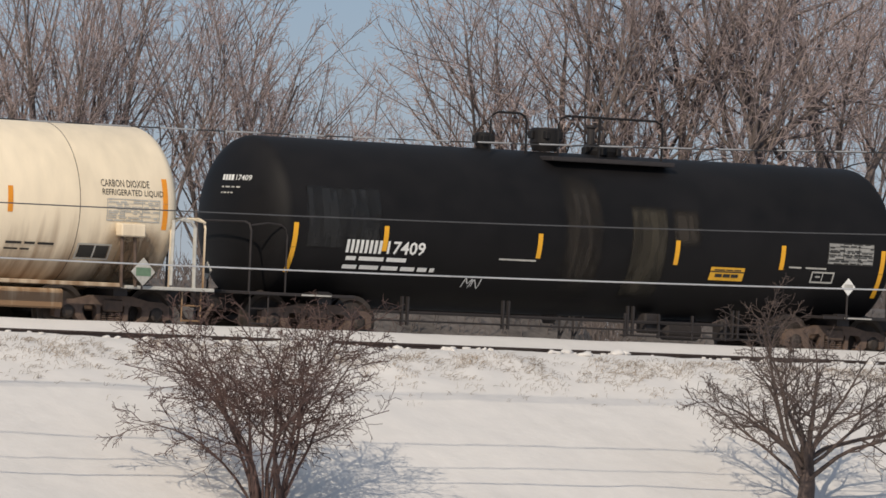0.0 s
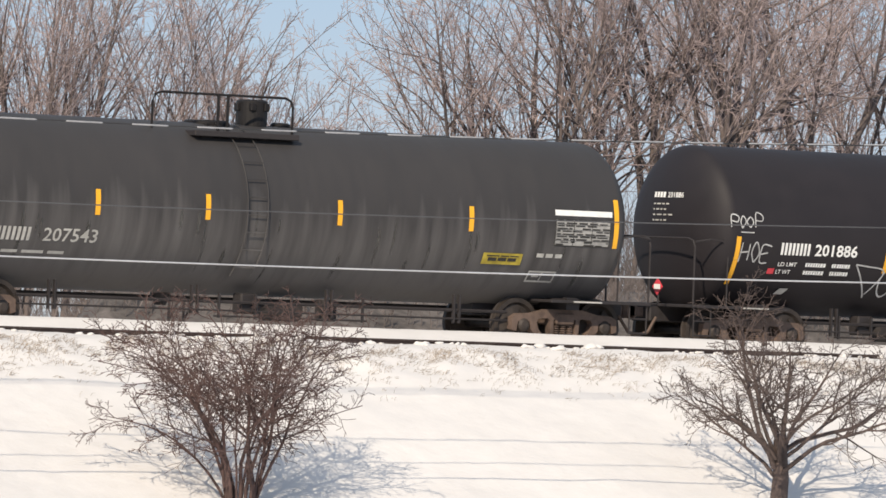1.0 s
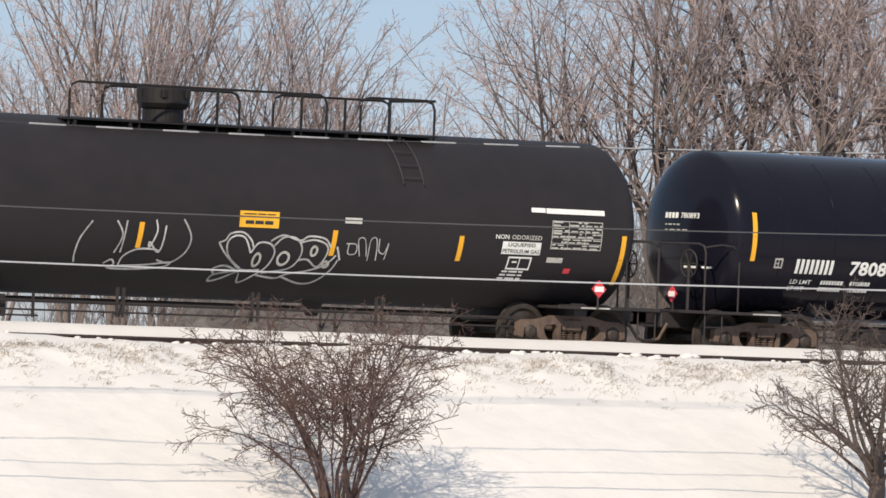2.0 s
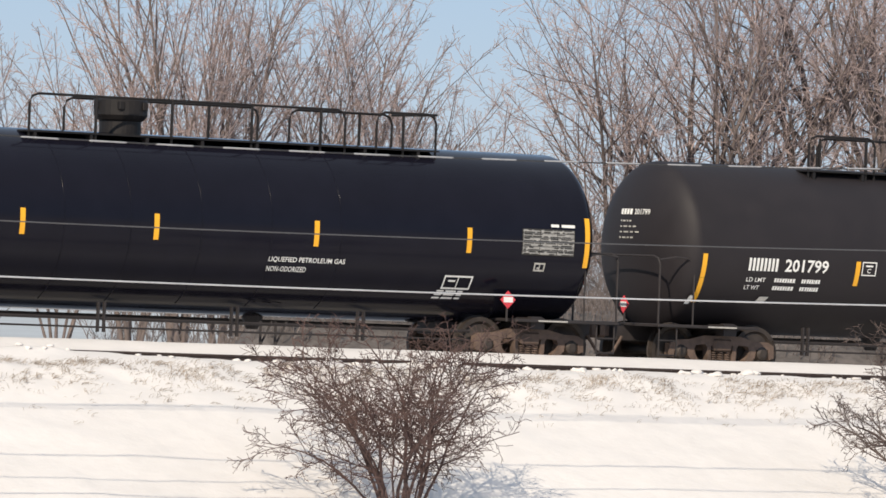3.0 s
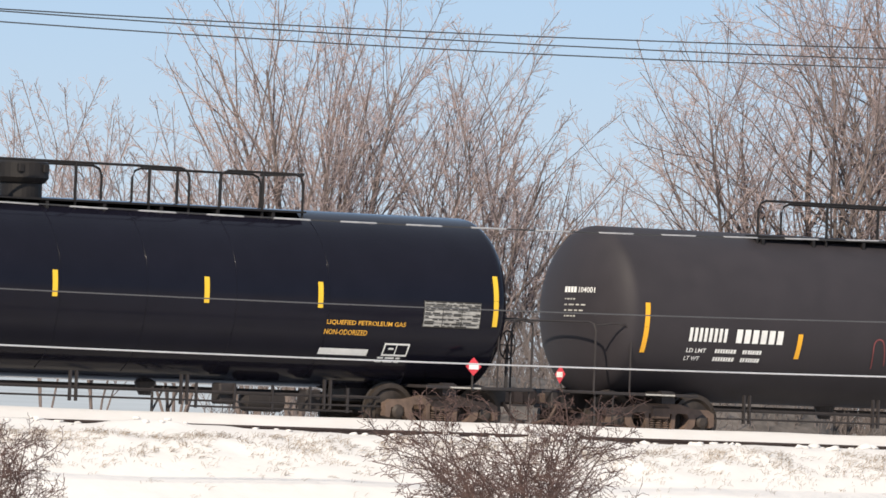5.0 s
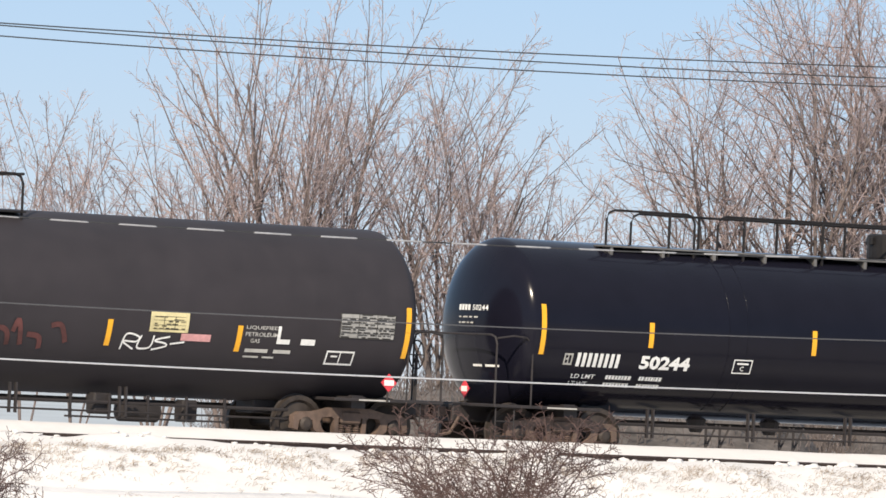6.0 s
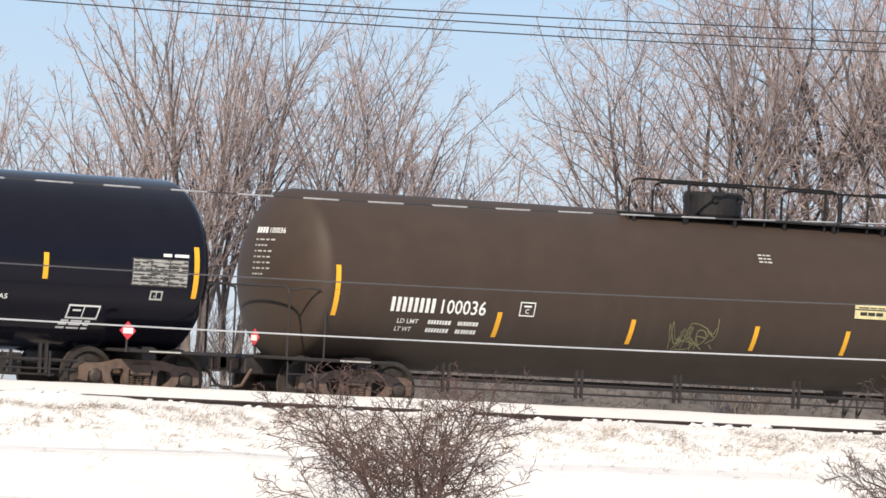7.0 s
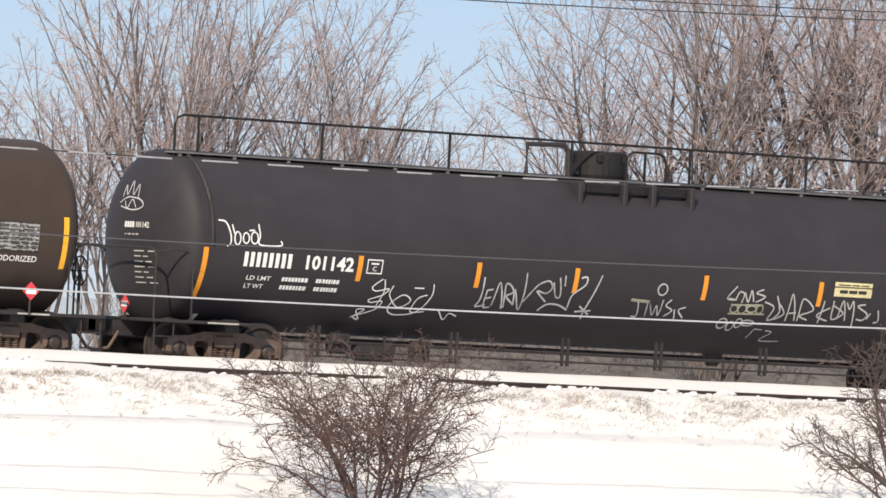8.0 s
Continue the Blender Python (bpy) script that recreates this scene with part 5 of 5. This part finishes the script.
    spray(car, CHALK, 0.034, [[(-3.01, 1.97), (-2.99, 1.60), (-3.04, 1.46), (-2.85, 1.49)], [(-2.90, 1.76), (-2.88, 1.47), (-2.74, 1.46)], [(-2.89, 1.75), (-2.78, 1.77)], [(-2.88, 1.61), (-2.78, 1.63)], [(-2.72, 1.48), (-2.67, 1.90), (-2.49, 1.44)], [(-2.46, 1.46), (-2.54, 1.85), (-2.44, 1.86), (-2.35, 1.74), (-2.47, 1.66), (-2.27, 1.52)], [(-2.28, 1.53), (-2.33, 1.79), (-2.12, 1.44), (-2.14, 2.09)]], "sprayed pale letters in thin lines")
    spray(car, CHALK, 0.034, [[(-2.09, 1.58), (-1.89, 1.86), (-1.71, 1.96), (-1.61, 1.95), (-1.56, 1.84), (-1.66, 1.75), (-1.86, 1.78), (-1.62, 1.60)], [(-1.55, 1.95), (-1.45, 1.71), (-1.35, 1.72), (-1.43, 2.04)], [(-1.32, 2.08), (-1.30, 1.89)], [(-0.98, 2.05), (-0.86, 2.07), (-0.87, 1.93), (-1.10, 1.74), (-1.12, 1.52)], [(-1.72, 1.44), (-1.57, 1.56), (-1.33, 1.56), (-1.11, 1.48)], [(-0.54, 2.12), (-0.73, 1.54), (-0.73, 1.33)], [(-0.93, 1.46), (-0.60, 1.49)], [(-0.87, 1.56), (-0.62, 1.42)]], "sprayed pale letters in thin lines")
    spray(car, CHALK, 0.03, [[(0.35, 1.69), (0.41, 1.45), (0.30, 1.43)], [(0.55, 1.70), (0.59, 1.44)], [(0.61, 1.67), (0.73, 1.47), (0.76, 1.64), (0.86, 1.47), (0.87, 1.75)], ring(0.80, 1.93, 0.10, 0.10), [(1.05, 1.76), (0.96, 1.65), (1.12, 1.57), (0.99, 1.46)], [(1.17, 1.59), (1.24, 1.42)], [(1.40, 1.64), (1.26, 1.58), (1.41, 1.45)]], "sprayed pale letters with a ring above")
    spray(car, TAG_YELLOW, 0.06, [[(0.18, 1.72), (0.38, 1.71), (0.59, 1.70)]], "short yellowish stroke")
    spray(car, PALE, 0.03, [[(2.41, 2.06), (2.24, 1.84), (2.45, 1.82), (2.28, 1.84)], [(2.43, 1.82), (2.48, 1.96), (2.59, 1.93), (2.57, 1.77)], [(2.60, 1.96), (2.71, 1.79), (2.74, 2.00), (2.83, 1.80)], [(3.00, 2.03), (2.85, 1.96), (3.06, 1.90), (2.88, 1.80)]], "stacked white letters, upper row")
    spray(car, TAG_YELLOW, 0.032, [ring(2.45, 1.66, 0.08, 0.07), ring(2.63, 1.66, 0.09, 0.08), ring(2.83, 1.67, 0.10, 0.06), ring(3.01, 1.67, 0.07, 0.08), [(2.35, 1.73), (3.06, 1.75)], [(2.35, 1.57), (3.14, 1.59)]], "stacked yellowish letters, middle row")
    spray(car, PALE, 0.03, [ring(2.32, 1.39, 0.10, 0.09), ring(2.52, 1.35, 0.07, 0.08), ring(2.67, 1.41, 0.07, 0.08), ring(2.86, 1.42, 0.14, 0.05)], "stacked white letters, lower row")
    spray(car, PALE, 0.032, [[(3.08, 1.81), (3.31, 1.72), (3.25, 1.50), (3.37, 1.51)], [(3.32, 1.93), (3.46, 1.65), (3.37, 1.51), (3.57, 1.62), (3.39, 1.81)], [(3.65, 1.49), (3.66, 1.98), (3.85, 1.50)], [(3.67, 1.63), (3.83, 1.65)], [(3.91, 1.50), (3.91, 1.90), (4.19, 1.72), (3.93, 1.60), (4.12, 1.53)], [(4.38, 1.49), (4.39, 1.89)], [(4.55, 1.77), (4.30, 1.62), (4.57, 1.53)]], "sprayed white letters in thin lines")
    spray(car, PALE, 0.032, [[(4.60, 1.90), (4.65, 1.57), (4.87, 1.68), (4.62, 1.81)], [(4.77, 1.57), (4.81, 1.91), (4.96, 1.55)], [(4.90, 1.88), (4.99, 1.76), (5.04, 1.90), (5.17, 1.42)], [(5.32, 1.86), (5.16, 1.82), (5.41, 1.69), (5.35, 1.58), (5.20, 1.59)], [(5.48, 1.71), (5.43, 1.60)], [(5.63, 1.77), (5.70, 1.58), (5.61, 1.54)]], "sprayed white letters in thin lines")
    spray(car, CHALK, 0.022, [[(3.09, 1.32), (3.03, 1.15)], [(3.09, 1.32), (3.26, 1.31)], [(3.34, 1.30), (3.50, 1.27), (3.35, 1.12), (3.79, 1.12)]], "thin sprayed mark")
    head_lines(car, h, [[(0.42, 3.02), (0.36, 3.22), (0.26, 3.06), (0.14, 3.30), (0.05, 3.06), (-0.08, 3.24), (-0.12, 3.00)],
                        [(0.5, 2.92), (0.2, 3.02), (-0.2, 2.98), (-0.3, 2.86), (0.0, 2.80), (0.45, 2.86)], [(0.3, 2.95), (0.2, 2.82), (0.05, 2.98), (-0.1, 2.84)]], CHALK, 0.022)
    warning_plate(car, 4.56, 5.40, 1.98, 2.24, PALE_YELLOW)
    part("white_tag", patch(bmesh.new(), -8.6, -8.5, 0.98, 1.12, 0.06), W, car)
    walkway(car, -8.92, 8.9, [-8.45, -5.93, -3.28, -0.68, 1.9, 4.49, 7.0], 0.55, 4.47, deck=ALU_DULL, sides=(-1,))
    dome(car, 0.26, 0.53, 3.86, 4.34, False)
    bm = tube(bmesh.new(), [(-1.64, -0.55, 3.8), (-1.64, -0.55, 4.38), (-0.85, -0.55, 4.40), (-0.76, -0.55, 4.3), (-0.74, -0.55, 3.8)], 0.05, 6)
    part("gate_frame", bm, UNDER, car)
    for x in (-0.82, 0.14, 0.76, 1.60):
        part("bracket", box(bmesh.new(), x - 0.05, x + 0.05, -1.14, -0.60, 3.36, 3.77, 0.02), GREYBLACK, car)
    # The shadow between the brackets is put into this black plate.
    part("shadow_plate", box(bmesh.new(), -0.62, 1.62, -1.02, -0.94, 3.58, 3.74, 0.01), PIPE, car, "dark plate for the shadow under the walkway")
    bm = bmesh.new()
    pipe_rail(bm, 0.55, 1.41, -0.5, 3.80, 4.36, [0.95])
    part("hand_rail", bm, PIPE, car)
    bm = tube(bmesh.new(), [on_shell(-8.66, 3.78 - 1.5 * i / 10, 0.02) for i in range(11)], 0.035, 6)
    part("down_pipe", bm, UNDER, car)
    brake_gear(car, -4.6)
    bottom_valve(car, 3.0)


build_train()


# ---- trees and shrubs ----
def grow(rng, segs, p, d, length, radius, level, plan, drift=Vector()):
    """One branch and, from it, its twigs: plan holds per level (children, reach, angle, wobble, upturn, pieces)."""
    kids, reach, angle, wobble, upturn, n = plan[level]
    pts = [p]
    for i in range(n):
        d = (d + Vector((rng.gauss(0, wobble), rng.gauss(0, wobble), rng.gauss(0, wobble) + upturn)) + drift / n).normalized()
        q = pts[-1] + d * (length / n)
        segs[min(level, 2)].append((pts[-1], q, radius * (1 - 0.8 * i / n), radius * (1 - 0.8 * (i + 1) / n)))
        pts.append(q)
    turn = rng.uniform(0, math.tau)
    first = (0.30, 0.16, 0.1, 0)[level]
    for k in range(kids):
        f = min(0.99, first + (1 - first) * (k + rng.uniform(0.1, 0.9)) / kids)
        i = min(n - 1, int(f * n))
        b = pts[i].lerp(pts[i + 1], f * n - i)
        along = (pts[i + 1] - pts[i]).normalized()
        turn += 2.4 + rng.uniform(-0.5, 0.5)
        side = Matrix.Rotation(turn, 3, along) @ along.orthogonal().normalized()
        a = radians(angle * rng.uniform(0.65, 1.25))
        grow(rng, segs, b, (along * math.cos(a) + side * math.sin(a)).normalized(), length * reach * rng.uniform(0.65, 1.2) * (1.2 - 0.62 * f),
             radius * (1 - 0.8 * f) * 0.62, level + 1, plan)


def plant(name, seed, base, stems, tall, lean, radius, plan, bark, twig, label, category, group="", bole=0.0, squash=1.0):
    """A bare woody plant of that height; lean is how far its stems splay, bole the share of height under the first fork."""
    rng = random.Random(seed)
    limbs, crown = [], []
    for k in range(stems):
        segs = [[], [], []]
        w = math.tau * (k + rng.uniform(-0.3, 0.3)) / stems
        s = lean * rng.uniform(0.2, 1.15)
        out = Vector((math.cos(w), math.sin(w), 0)) * s
        o = 0.05 if bole == 0 and category == "shrub" else radius * 0.5 / tall
        grow(rng, segs, Vector((math.cos(w) * o, math.sin(w) * o, bole * rng.uniform(0.5, 1))), (out * (0.35 if plan is WIDE_PLAN else 0.6 if bole or category == "tree" else 0.18) + Vector((0, 0, 1))).normalized(), rng.uniform(0.65, 0.95) * (1 - 0.75 * bole),
             rng.uniform(0.5, 1.0) * (1 if not bole else 0.62 if category == "tree" else 0.40), 0, plan, out * 1.5 if plan is WIDE_PLAN else out)
        limbs.append(segs[0] + segs[1])
        crown += segs[2]
    if bole:
        limbs.append([(Vector((0, 0, -0.05)), Vector((0.02, 0.01, bole * 0.5)), 1.15, 1.0), (Vector((0.02, 0.01, bole * 0.5)), Vector((0, 0, bole * 1.08)), 1.0, 0.8)])
    f = tall / np.percentile(np.array([q[1].z for q in crown]), 99.5 if category == "tree" else 98.5)
    low = TWIG_R if category == "tree" else 0.0045
    top = new(name)
    top.location = base
    for i, segs in enumerate(limbs + [crown]):
        thin = low * (1.5 if i < len(limbs) else 1)
        done = [(Vector((p.x * squash, p.y * squash, max(-0.02, p.z))) * f, Vector((q.x * squash, q.y * squash, max(-0.02, q.z))) * f, max(thin, r0 * radius), max(thin, r1 * radius)) for p, q, r0, r1 in segs]
        if i < len(limbs):
            link_data("stem" if i < stems else "trunk", sticks_mesh("stem", done, 5), bark, top, smooth=True)
        else:
            link_data("crown", sticks_mesh("crown", done, 3), twig, top, smooth=False)["kind"] = "stuff"
    return tagged(top, label, category, group)


TWIG_R = 0.0060
TREE_PLAN = [(12, 0.56, 25, 0.04, 0.012, 8), (9, 0.28, 36, 0.07, 0.02, 6), (5, 0.45, 40, 0.12, 0.03, 3), (0, 0, 0, 0.15, 0.03, 2)]
WIDE_PLAN = [(11, 0.62, 38, 0.10, 0.015, 8), (10, 0.32, 40, 0.11, 0.02, 6), (5, 0.45, 44, 0.16, 0.02, 3), (0, 0, 0, 0.2, 0.02, 2)]
SHRUB_PLAN = [(9, 0.42, 50, 0.13, 0.0, 8), (7, 0.52, 50, 0.20, 0.02, 4), (5, 0.46, 52, 0.26, 0.0, 3), (0, 0, 0, 0.30, 0.0, 2)]
SMALL_TREE_PLAN = [(8, 0.44, 42, 0.14, 0.03, 8), (6, 0.50, 46, 0.18, 0.03, 4), (5, 0.5, 48, 0.22, 0.0, 3), (0, 0, 0, 0.26, 0.0, 2)]
for seed, base, stems, tall, lean, r, bole, squash, label in (
        (3, (-11.1, -12.1, -2.45), 18, 3.25, 1.2, 0.042, 0.0, 1.1, "bare red-brown shrub with many stems on the snowy bank"),
        (5, (-0.48, -11.85, -2.35), 15, 3.5, 1.45, 0.14, 0.30, 1.05, "bare small tree with a short thick trunk on the snowy bank"),
        (7, (-20.5, -12.2, -2.5), 11, 2.75, 1.1, 0.035, 0.0, 1.0, "low bare shrub on the snowy bank")):
    plant("shrub", seed, base, stems, tall, lean, r, SMALL_TREE_PLAN if bole else SHRUB_PLAN, *([GREYSHRUB if bole else SHRUB] * 2), label, "shrub", bole=bole, squash=squash)
MANY, BROAD = "bare multi-stemmed winter tree behind the railway", "bare broad-crowned winter tree behind the railway"
for seed, x, y, stems, tall, lean, r, bole, plan in (
        (21, 6.9, 36, 3, 8.4, 0.16, 0.05, 0, 0), (27, 8.8, 37, 4, 6.6, 0.40, 0.05, 0, 0), (122, 10.3, 36, 6, 8.4, 0.50, 0.075, 0, 0), (123, 12.0, 35.5, 5, 9.2, 0.32, 0.085, 0, 0),
        (23, 13.6, 36, 5, 11.6, 0.19, 0.13, 0, 0), (24, 14.9, 36.5, 4, 11.6, 0.18, 0.11, 0, 0), (30, 16.2, 36, 3, 10.3, 0.25, 0.095, 0, 0),
        (25, 18.3, 36, 7, 10.2, 0.38, 0.105, 0, 0), (29, 19.9, 35, 4, 8.2, 0.45, 0.075, 0, 0), (26, 21.8, 36.5, 3, 5.8, 0.4, 0.05, 0, 1), (39, 23.8, 37, 5, 6.4, 0.4, 0.05, 0, 1),
        (47, 27.0, 37, 5, 11.0, 0.42, 0.11, 0, 1), (38, 29.0, 36, 7, 13.0, 0.52, 0.15, 0, 1), (31, 30.0, 35, 5, 13.8, 0.60, 0.21, 0.12, 1), (33, 31.7, 36, 4, 14.2, 0.55, 0.28, 0.28, 1), (34, 33.1, 35, 4, 14.5, 0.60, 0.28, 0.28, 1),
        (36, 36.3, 36, 4, 14.0, 0.55, 0.22, 0.22, 1), (35, 38.8, 37, 5, 14.0, 0.45, 0.18, 0.1, 1), (37, 41.5, 36, 5, 14.0, 0.45, 0.18, 0.1, 1),
        (43, 46.0, 53, 4, 13.5, 0.4, 0.12, 0, 0), (45, 53.0, 56, 5, 14.0, 0.4, 0.12, 0, 0)):
    plant("tree", seed, (x, y, -0.95), stems, tall, lean, r, (TREE_PLAN, WIDE_PLAN)[plan], BARK, TWIG, (MANY, BROAD)[plan], "tree", "trees behind the railway", bole=bole, squash=(1.0, 0.85)[plan])


# ---- scrub, grass and snow lumps ----
def berm_z(x, y):
    """A low brush-grown bank behind the track, with gaps."""
    span = max(0.0, min(1.0, (x - y * 0.62 + 7.8) / 1.5))
    gap = min(1.0, abs(x - y * 0.68 - 4.2) / 1.0)
    up = max(0.0, 1 - ((y - 12) / 4.5) ** 2)
    return -0.85 + 1.95 * up * span * (0.35 + 0.65 * gap) + 0.10 * noise.noise((x * 0.9, y * 0.6, 2.0)) + 0.05 * noise.noise((x * 4, y * 3, 8.0))


def build_berm():
    xs, ys = np.linspace(-8, 45, 260), np.linspace(7.6, 16.4, 26)
    verts = [(x, y, berm_z(x, y)) for y in ys for x in xs]
    w = len(xs)
    faces = [(j * w + i, j * w + i + 1, (j + 1) * w + i + 1, (j + 1) * w + i) for j in range(len(ys) - 1) for i in range(w - 1)]
    me = bpy.data.meshes.new("brush_bank")
    me.from_pydata(verts, [], faces)
    tagged(link_data("brush_bank", me, EARTH), "low grey-brown brush-covered bank behind the track", "bank", kind="structure")


build_berm()


def build_scrub():
    """Low brown brush along the far side of the tracks."""
    rng = random.Random(77)
    segs = []
    for k in range(9000):
        x = rng.uniform(-4, 34)
        y = rng.uniform(9, 22)
        if noise.noise((x * 0.18, y * 0.1, 3.0)) < -0.12 or x - 0.58 * y < -9.6:
            continue
        hgt = rng.uniform(0.2, 0.6)
        p = Vector((x, y, max(-0.8, berm_z(x, y) - 0.05) if 7.6 < y < 16.4 else -0.85))
        d = Vector((rng.gauss(0, 0.25), rng.gauss(0, 0.25), 1)).normalized()
        m = p + d * hgt * 0.6
        segs.append((p, m, 0.012, 0.009))
        for j in range(3):
            e = (d + Vector((rng.gauss(0, 0.5), rng.gauss(0, 0.5), rng.gauss(0, 0.2)))).normalized()
            segs.append((m, m + e * hgt * 0.45, 0.008, 0.004))
    ob = link_data("scrub", sticks_mesh("scrub", segs, 3), BRUSH, smooth=False)
    tagged(ob, "low grey-brown scrub behind the railway track", "scrub", kind="stuff")


build_scrub()


def build_underbrush():
    """Thin young growth as high as a man's head at the foot of the trees."""
    rng = random.Random(78)
    segs = []
    for k in range(4200):
        x, y = rng.uniform(3, 48), rng.uniform(27, 43)
        dense = max(0.0, min(1.0, (x - 0.62 * y + 4.5) / 2.5))
        if x - 0.58 * y < -9.6 or rng.random() > 0.22 + 0.78 * dense:
            continue
        hgt = rng.uniform(0.8, 3.0 + 1.2 * dense)
        d = Vector((rng.gauss(0, 0.2), rng.gauss(0, 0.2), 1)).normalized()
        p = Vector((x, y, -0.95))
        m = p + d * hgt * 0.45
        e = (d + Vector((rng.gauss(0, 0.15), rng.gauss(0, 0.15), 0))).normalized()
        q = m + e * hgt * 0.55
        segs += [(p, m, 0.016, 0.011), (m, q, 0.011, 0.005)]
        for j in range(9):
            f = rng.uniform(0.1, 1)
            b = m.lerp(q, f) if rng.random() < 0.7 else p.lerp(m, f)
            w = (e + Vector((rng.gauss(0, 0.5), rng.gauss(0, 0.5), 0.1))).normalized()
            c = b + w * hgt * rng.uniform(0.12, 0.3)
            segs += [(b, c, 0.008, 0.005), (b.lerp(c, 0.5), b.lerp(c, 0.5) + (w + Vector((rng.gauss(0, 0.5), rng.gauss(0, 0.5), 0.2))).normalized() * hgt * 0.12, 0.006, 0.004)]
    ob = link_data("underbrush", sticks_mesh("underbrush", segs, 3), BRUSH, smooth=False)
    tagged(ob, "thin bare brush at the foot of the trees", "brush", kind="stuff")


build_underbrush()


def build_grass():
    """Dry grass standing out of the snow along the edge of the bank."""
    rng = random.Random(12)
    segs = []
    for k in range(4300):
        x, y = rng.uniform(-26, 15), -5.95 - abs(rng.gauss(0, 0.7))
        if noise.noise((x * 1.4, y * 1.8, 9.0)) < -0.18:
            continue
        z = snow_z(x, y)
        lean = Vector((rng.gauss(0.3, 0.5), rng.gauss(-0.2, 0.4), 0.6))
        for j in range(rng.randint(2, 5)):
            d = (lean + Vector((rng.gauss(0, 0.5), rng.gauss(0, 0.4), rng.uniform(0, 0.5)))).normalized()
            p = Vector((x + rng.gauss(0, 0.08), y + rng.gauss(0, 0.05), z - 0.02))
            q = p + d * rng.uniform(0.03, 0.10)
            segs.append((p, q, 0.0038, 0.0034))
            segs.append((q, q + (d + Vector((0.3, -0.1, -0.7))).normalized() * rng.uniform(0.02, 0.08), 0.003, 0.0015))
    ob = link_data("dry_grass", sticks_mesh("dry_grass", segs, 3), GRASS, smooth=False)
    tagged(ob, "tufts of dry grass poking out of the snow", "grass", kind="stuff")


build_grass()


def build_lumps():
    """Lumps of thrown snow along the near rail."""
    rng = random.Random(31)
    bm = bmesh.new()
    for k in range(260):
        x, y = rng.uniform(-26, 16), -5.30 + rng.gauss(0, 0.12)
        if noise.noise((x * 0.45, 2.0, 7.0)) < -0.05 and rng.random() < 0.8:
            continue
        r = rng.choice((0.02, 0.02, 0.025, 0.03, 0.035, 0.06)) * rng.uniform(0.8, 1.3)
        made = bmesh.ops.create_icosphere(bm, subdivisions=2, radius=r)["verts"]
        o = Vector((x, y, snow_z(x, y) + r * 0.25))
        for v in made:
            v.co = v.co * (1 + 0.9 * noise.noise(v.co * 1.1 / r + o * 3))
            v.co = Vector((v.co.x * 1.7, v.co.y, v.co.z * 0.75)) + o
    ob = link_mesh("snow_lumps", bm, SNOW)
    tagged(ob, "small lumps of snow thrown up beside the rail", "snow", kind="stuff")


build_lumps()


# ---- wires ----
WIRE_Y = -13.9


def wire(z, low, bend, radius, mat, label):
    pts = [(x, WIRE_Y, z + bend * (x - low) ** 2) for x in range(-60, 61, 2)]
    ob = link_mesh("overhead_wire", tube(bmesh.new(), pts, radius, 6), mat)
    tagged(ob, label, "wire", "overhead wires")


def glinting_cable(z, low, bend):
    """A dark cable with its sun glints modelled as bright pieces at even steps."""
    top = new("overhead_cable")
    part("cable", tube(bmesh.new(), [(x, WIRE_Y, z + bend * (x - low) ** 2) for x in range(-60, 61, 2)], 0.011, 6), CABLE, top, smooth=True)
    me = None
    for k in range(-14, 40):
        x = -19.11 + 1.159 * k
        if me is None:
            bm = tube(bmesh.new(), [(0, 0, 0), (0.03, 0, 0), (0.62, 0, 0), (0.65, 0, 0)], [0.010, 0.0135, 0.0135, 0.010], 8)
            ob = link_mesh("glint_piece", bm, CABLE_GLINT, top, "grey piece standing in for a sun glint")
            me = ob.data
        else:
            ob = link_data("glint_piece", me, CABLE_GLINT, top, "grey piece standing in for a sun glint")
        ob.location = (x, WIRE_Y, z + bend * (x + 0.32 - low) ** 2)
        ob.rotation_euler = (0, -math.atan(2 * bend * (x + 0.32 - low)), 0)
    tagged(top, "dark overhead cable with sun glints modelled as short grey pieces", "cable", "overhead wires")


wire(1.335, -16.3, 0.0005, 0.013, ALU, "bright bare overhead wire strung along the railway")
wire(2.155, -17.3, 0.0007, 0.010, WEATHERED, "thin grey overhead wire strung along the railway")
glinting_cable(3.395, -15.8, 0.0012)
for z, low, bend in ((6.039, -19.6, 0.00109), (6.192, -19.0, 0.00109), (6.220, -24.6, 0.00095)):
    wire(z, low, bend, 0.010, CABLE, "black overhead line strung along the railway")


def rolled(t):
    """How far the train has come along x."""
    return -SPEED * t - CURB * (t - 4) ** 2


def motions():
    for car, mid in CARS:
        walk(car, [(k * 0.5, pose(mid + rolled(k * 0.5), 0, 0)) for k in range(17)])
    turns = [(k / FPS, math.degrees(rolled(k / FPS) / WHEEL_R)) for k in range(241)]
    for ws, mid, x in WHEELSETS:
        walk(ws, [(t, pose(x, 0, WHEEL_R, 0, a, 0)) for t, a in turns])


motions()
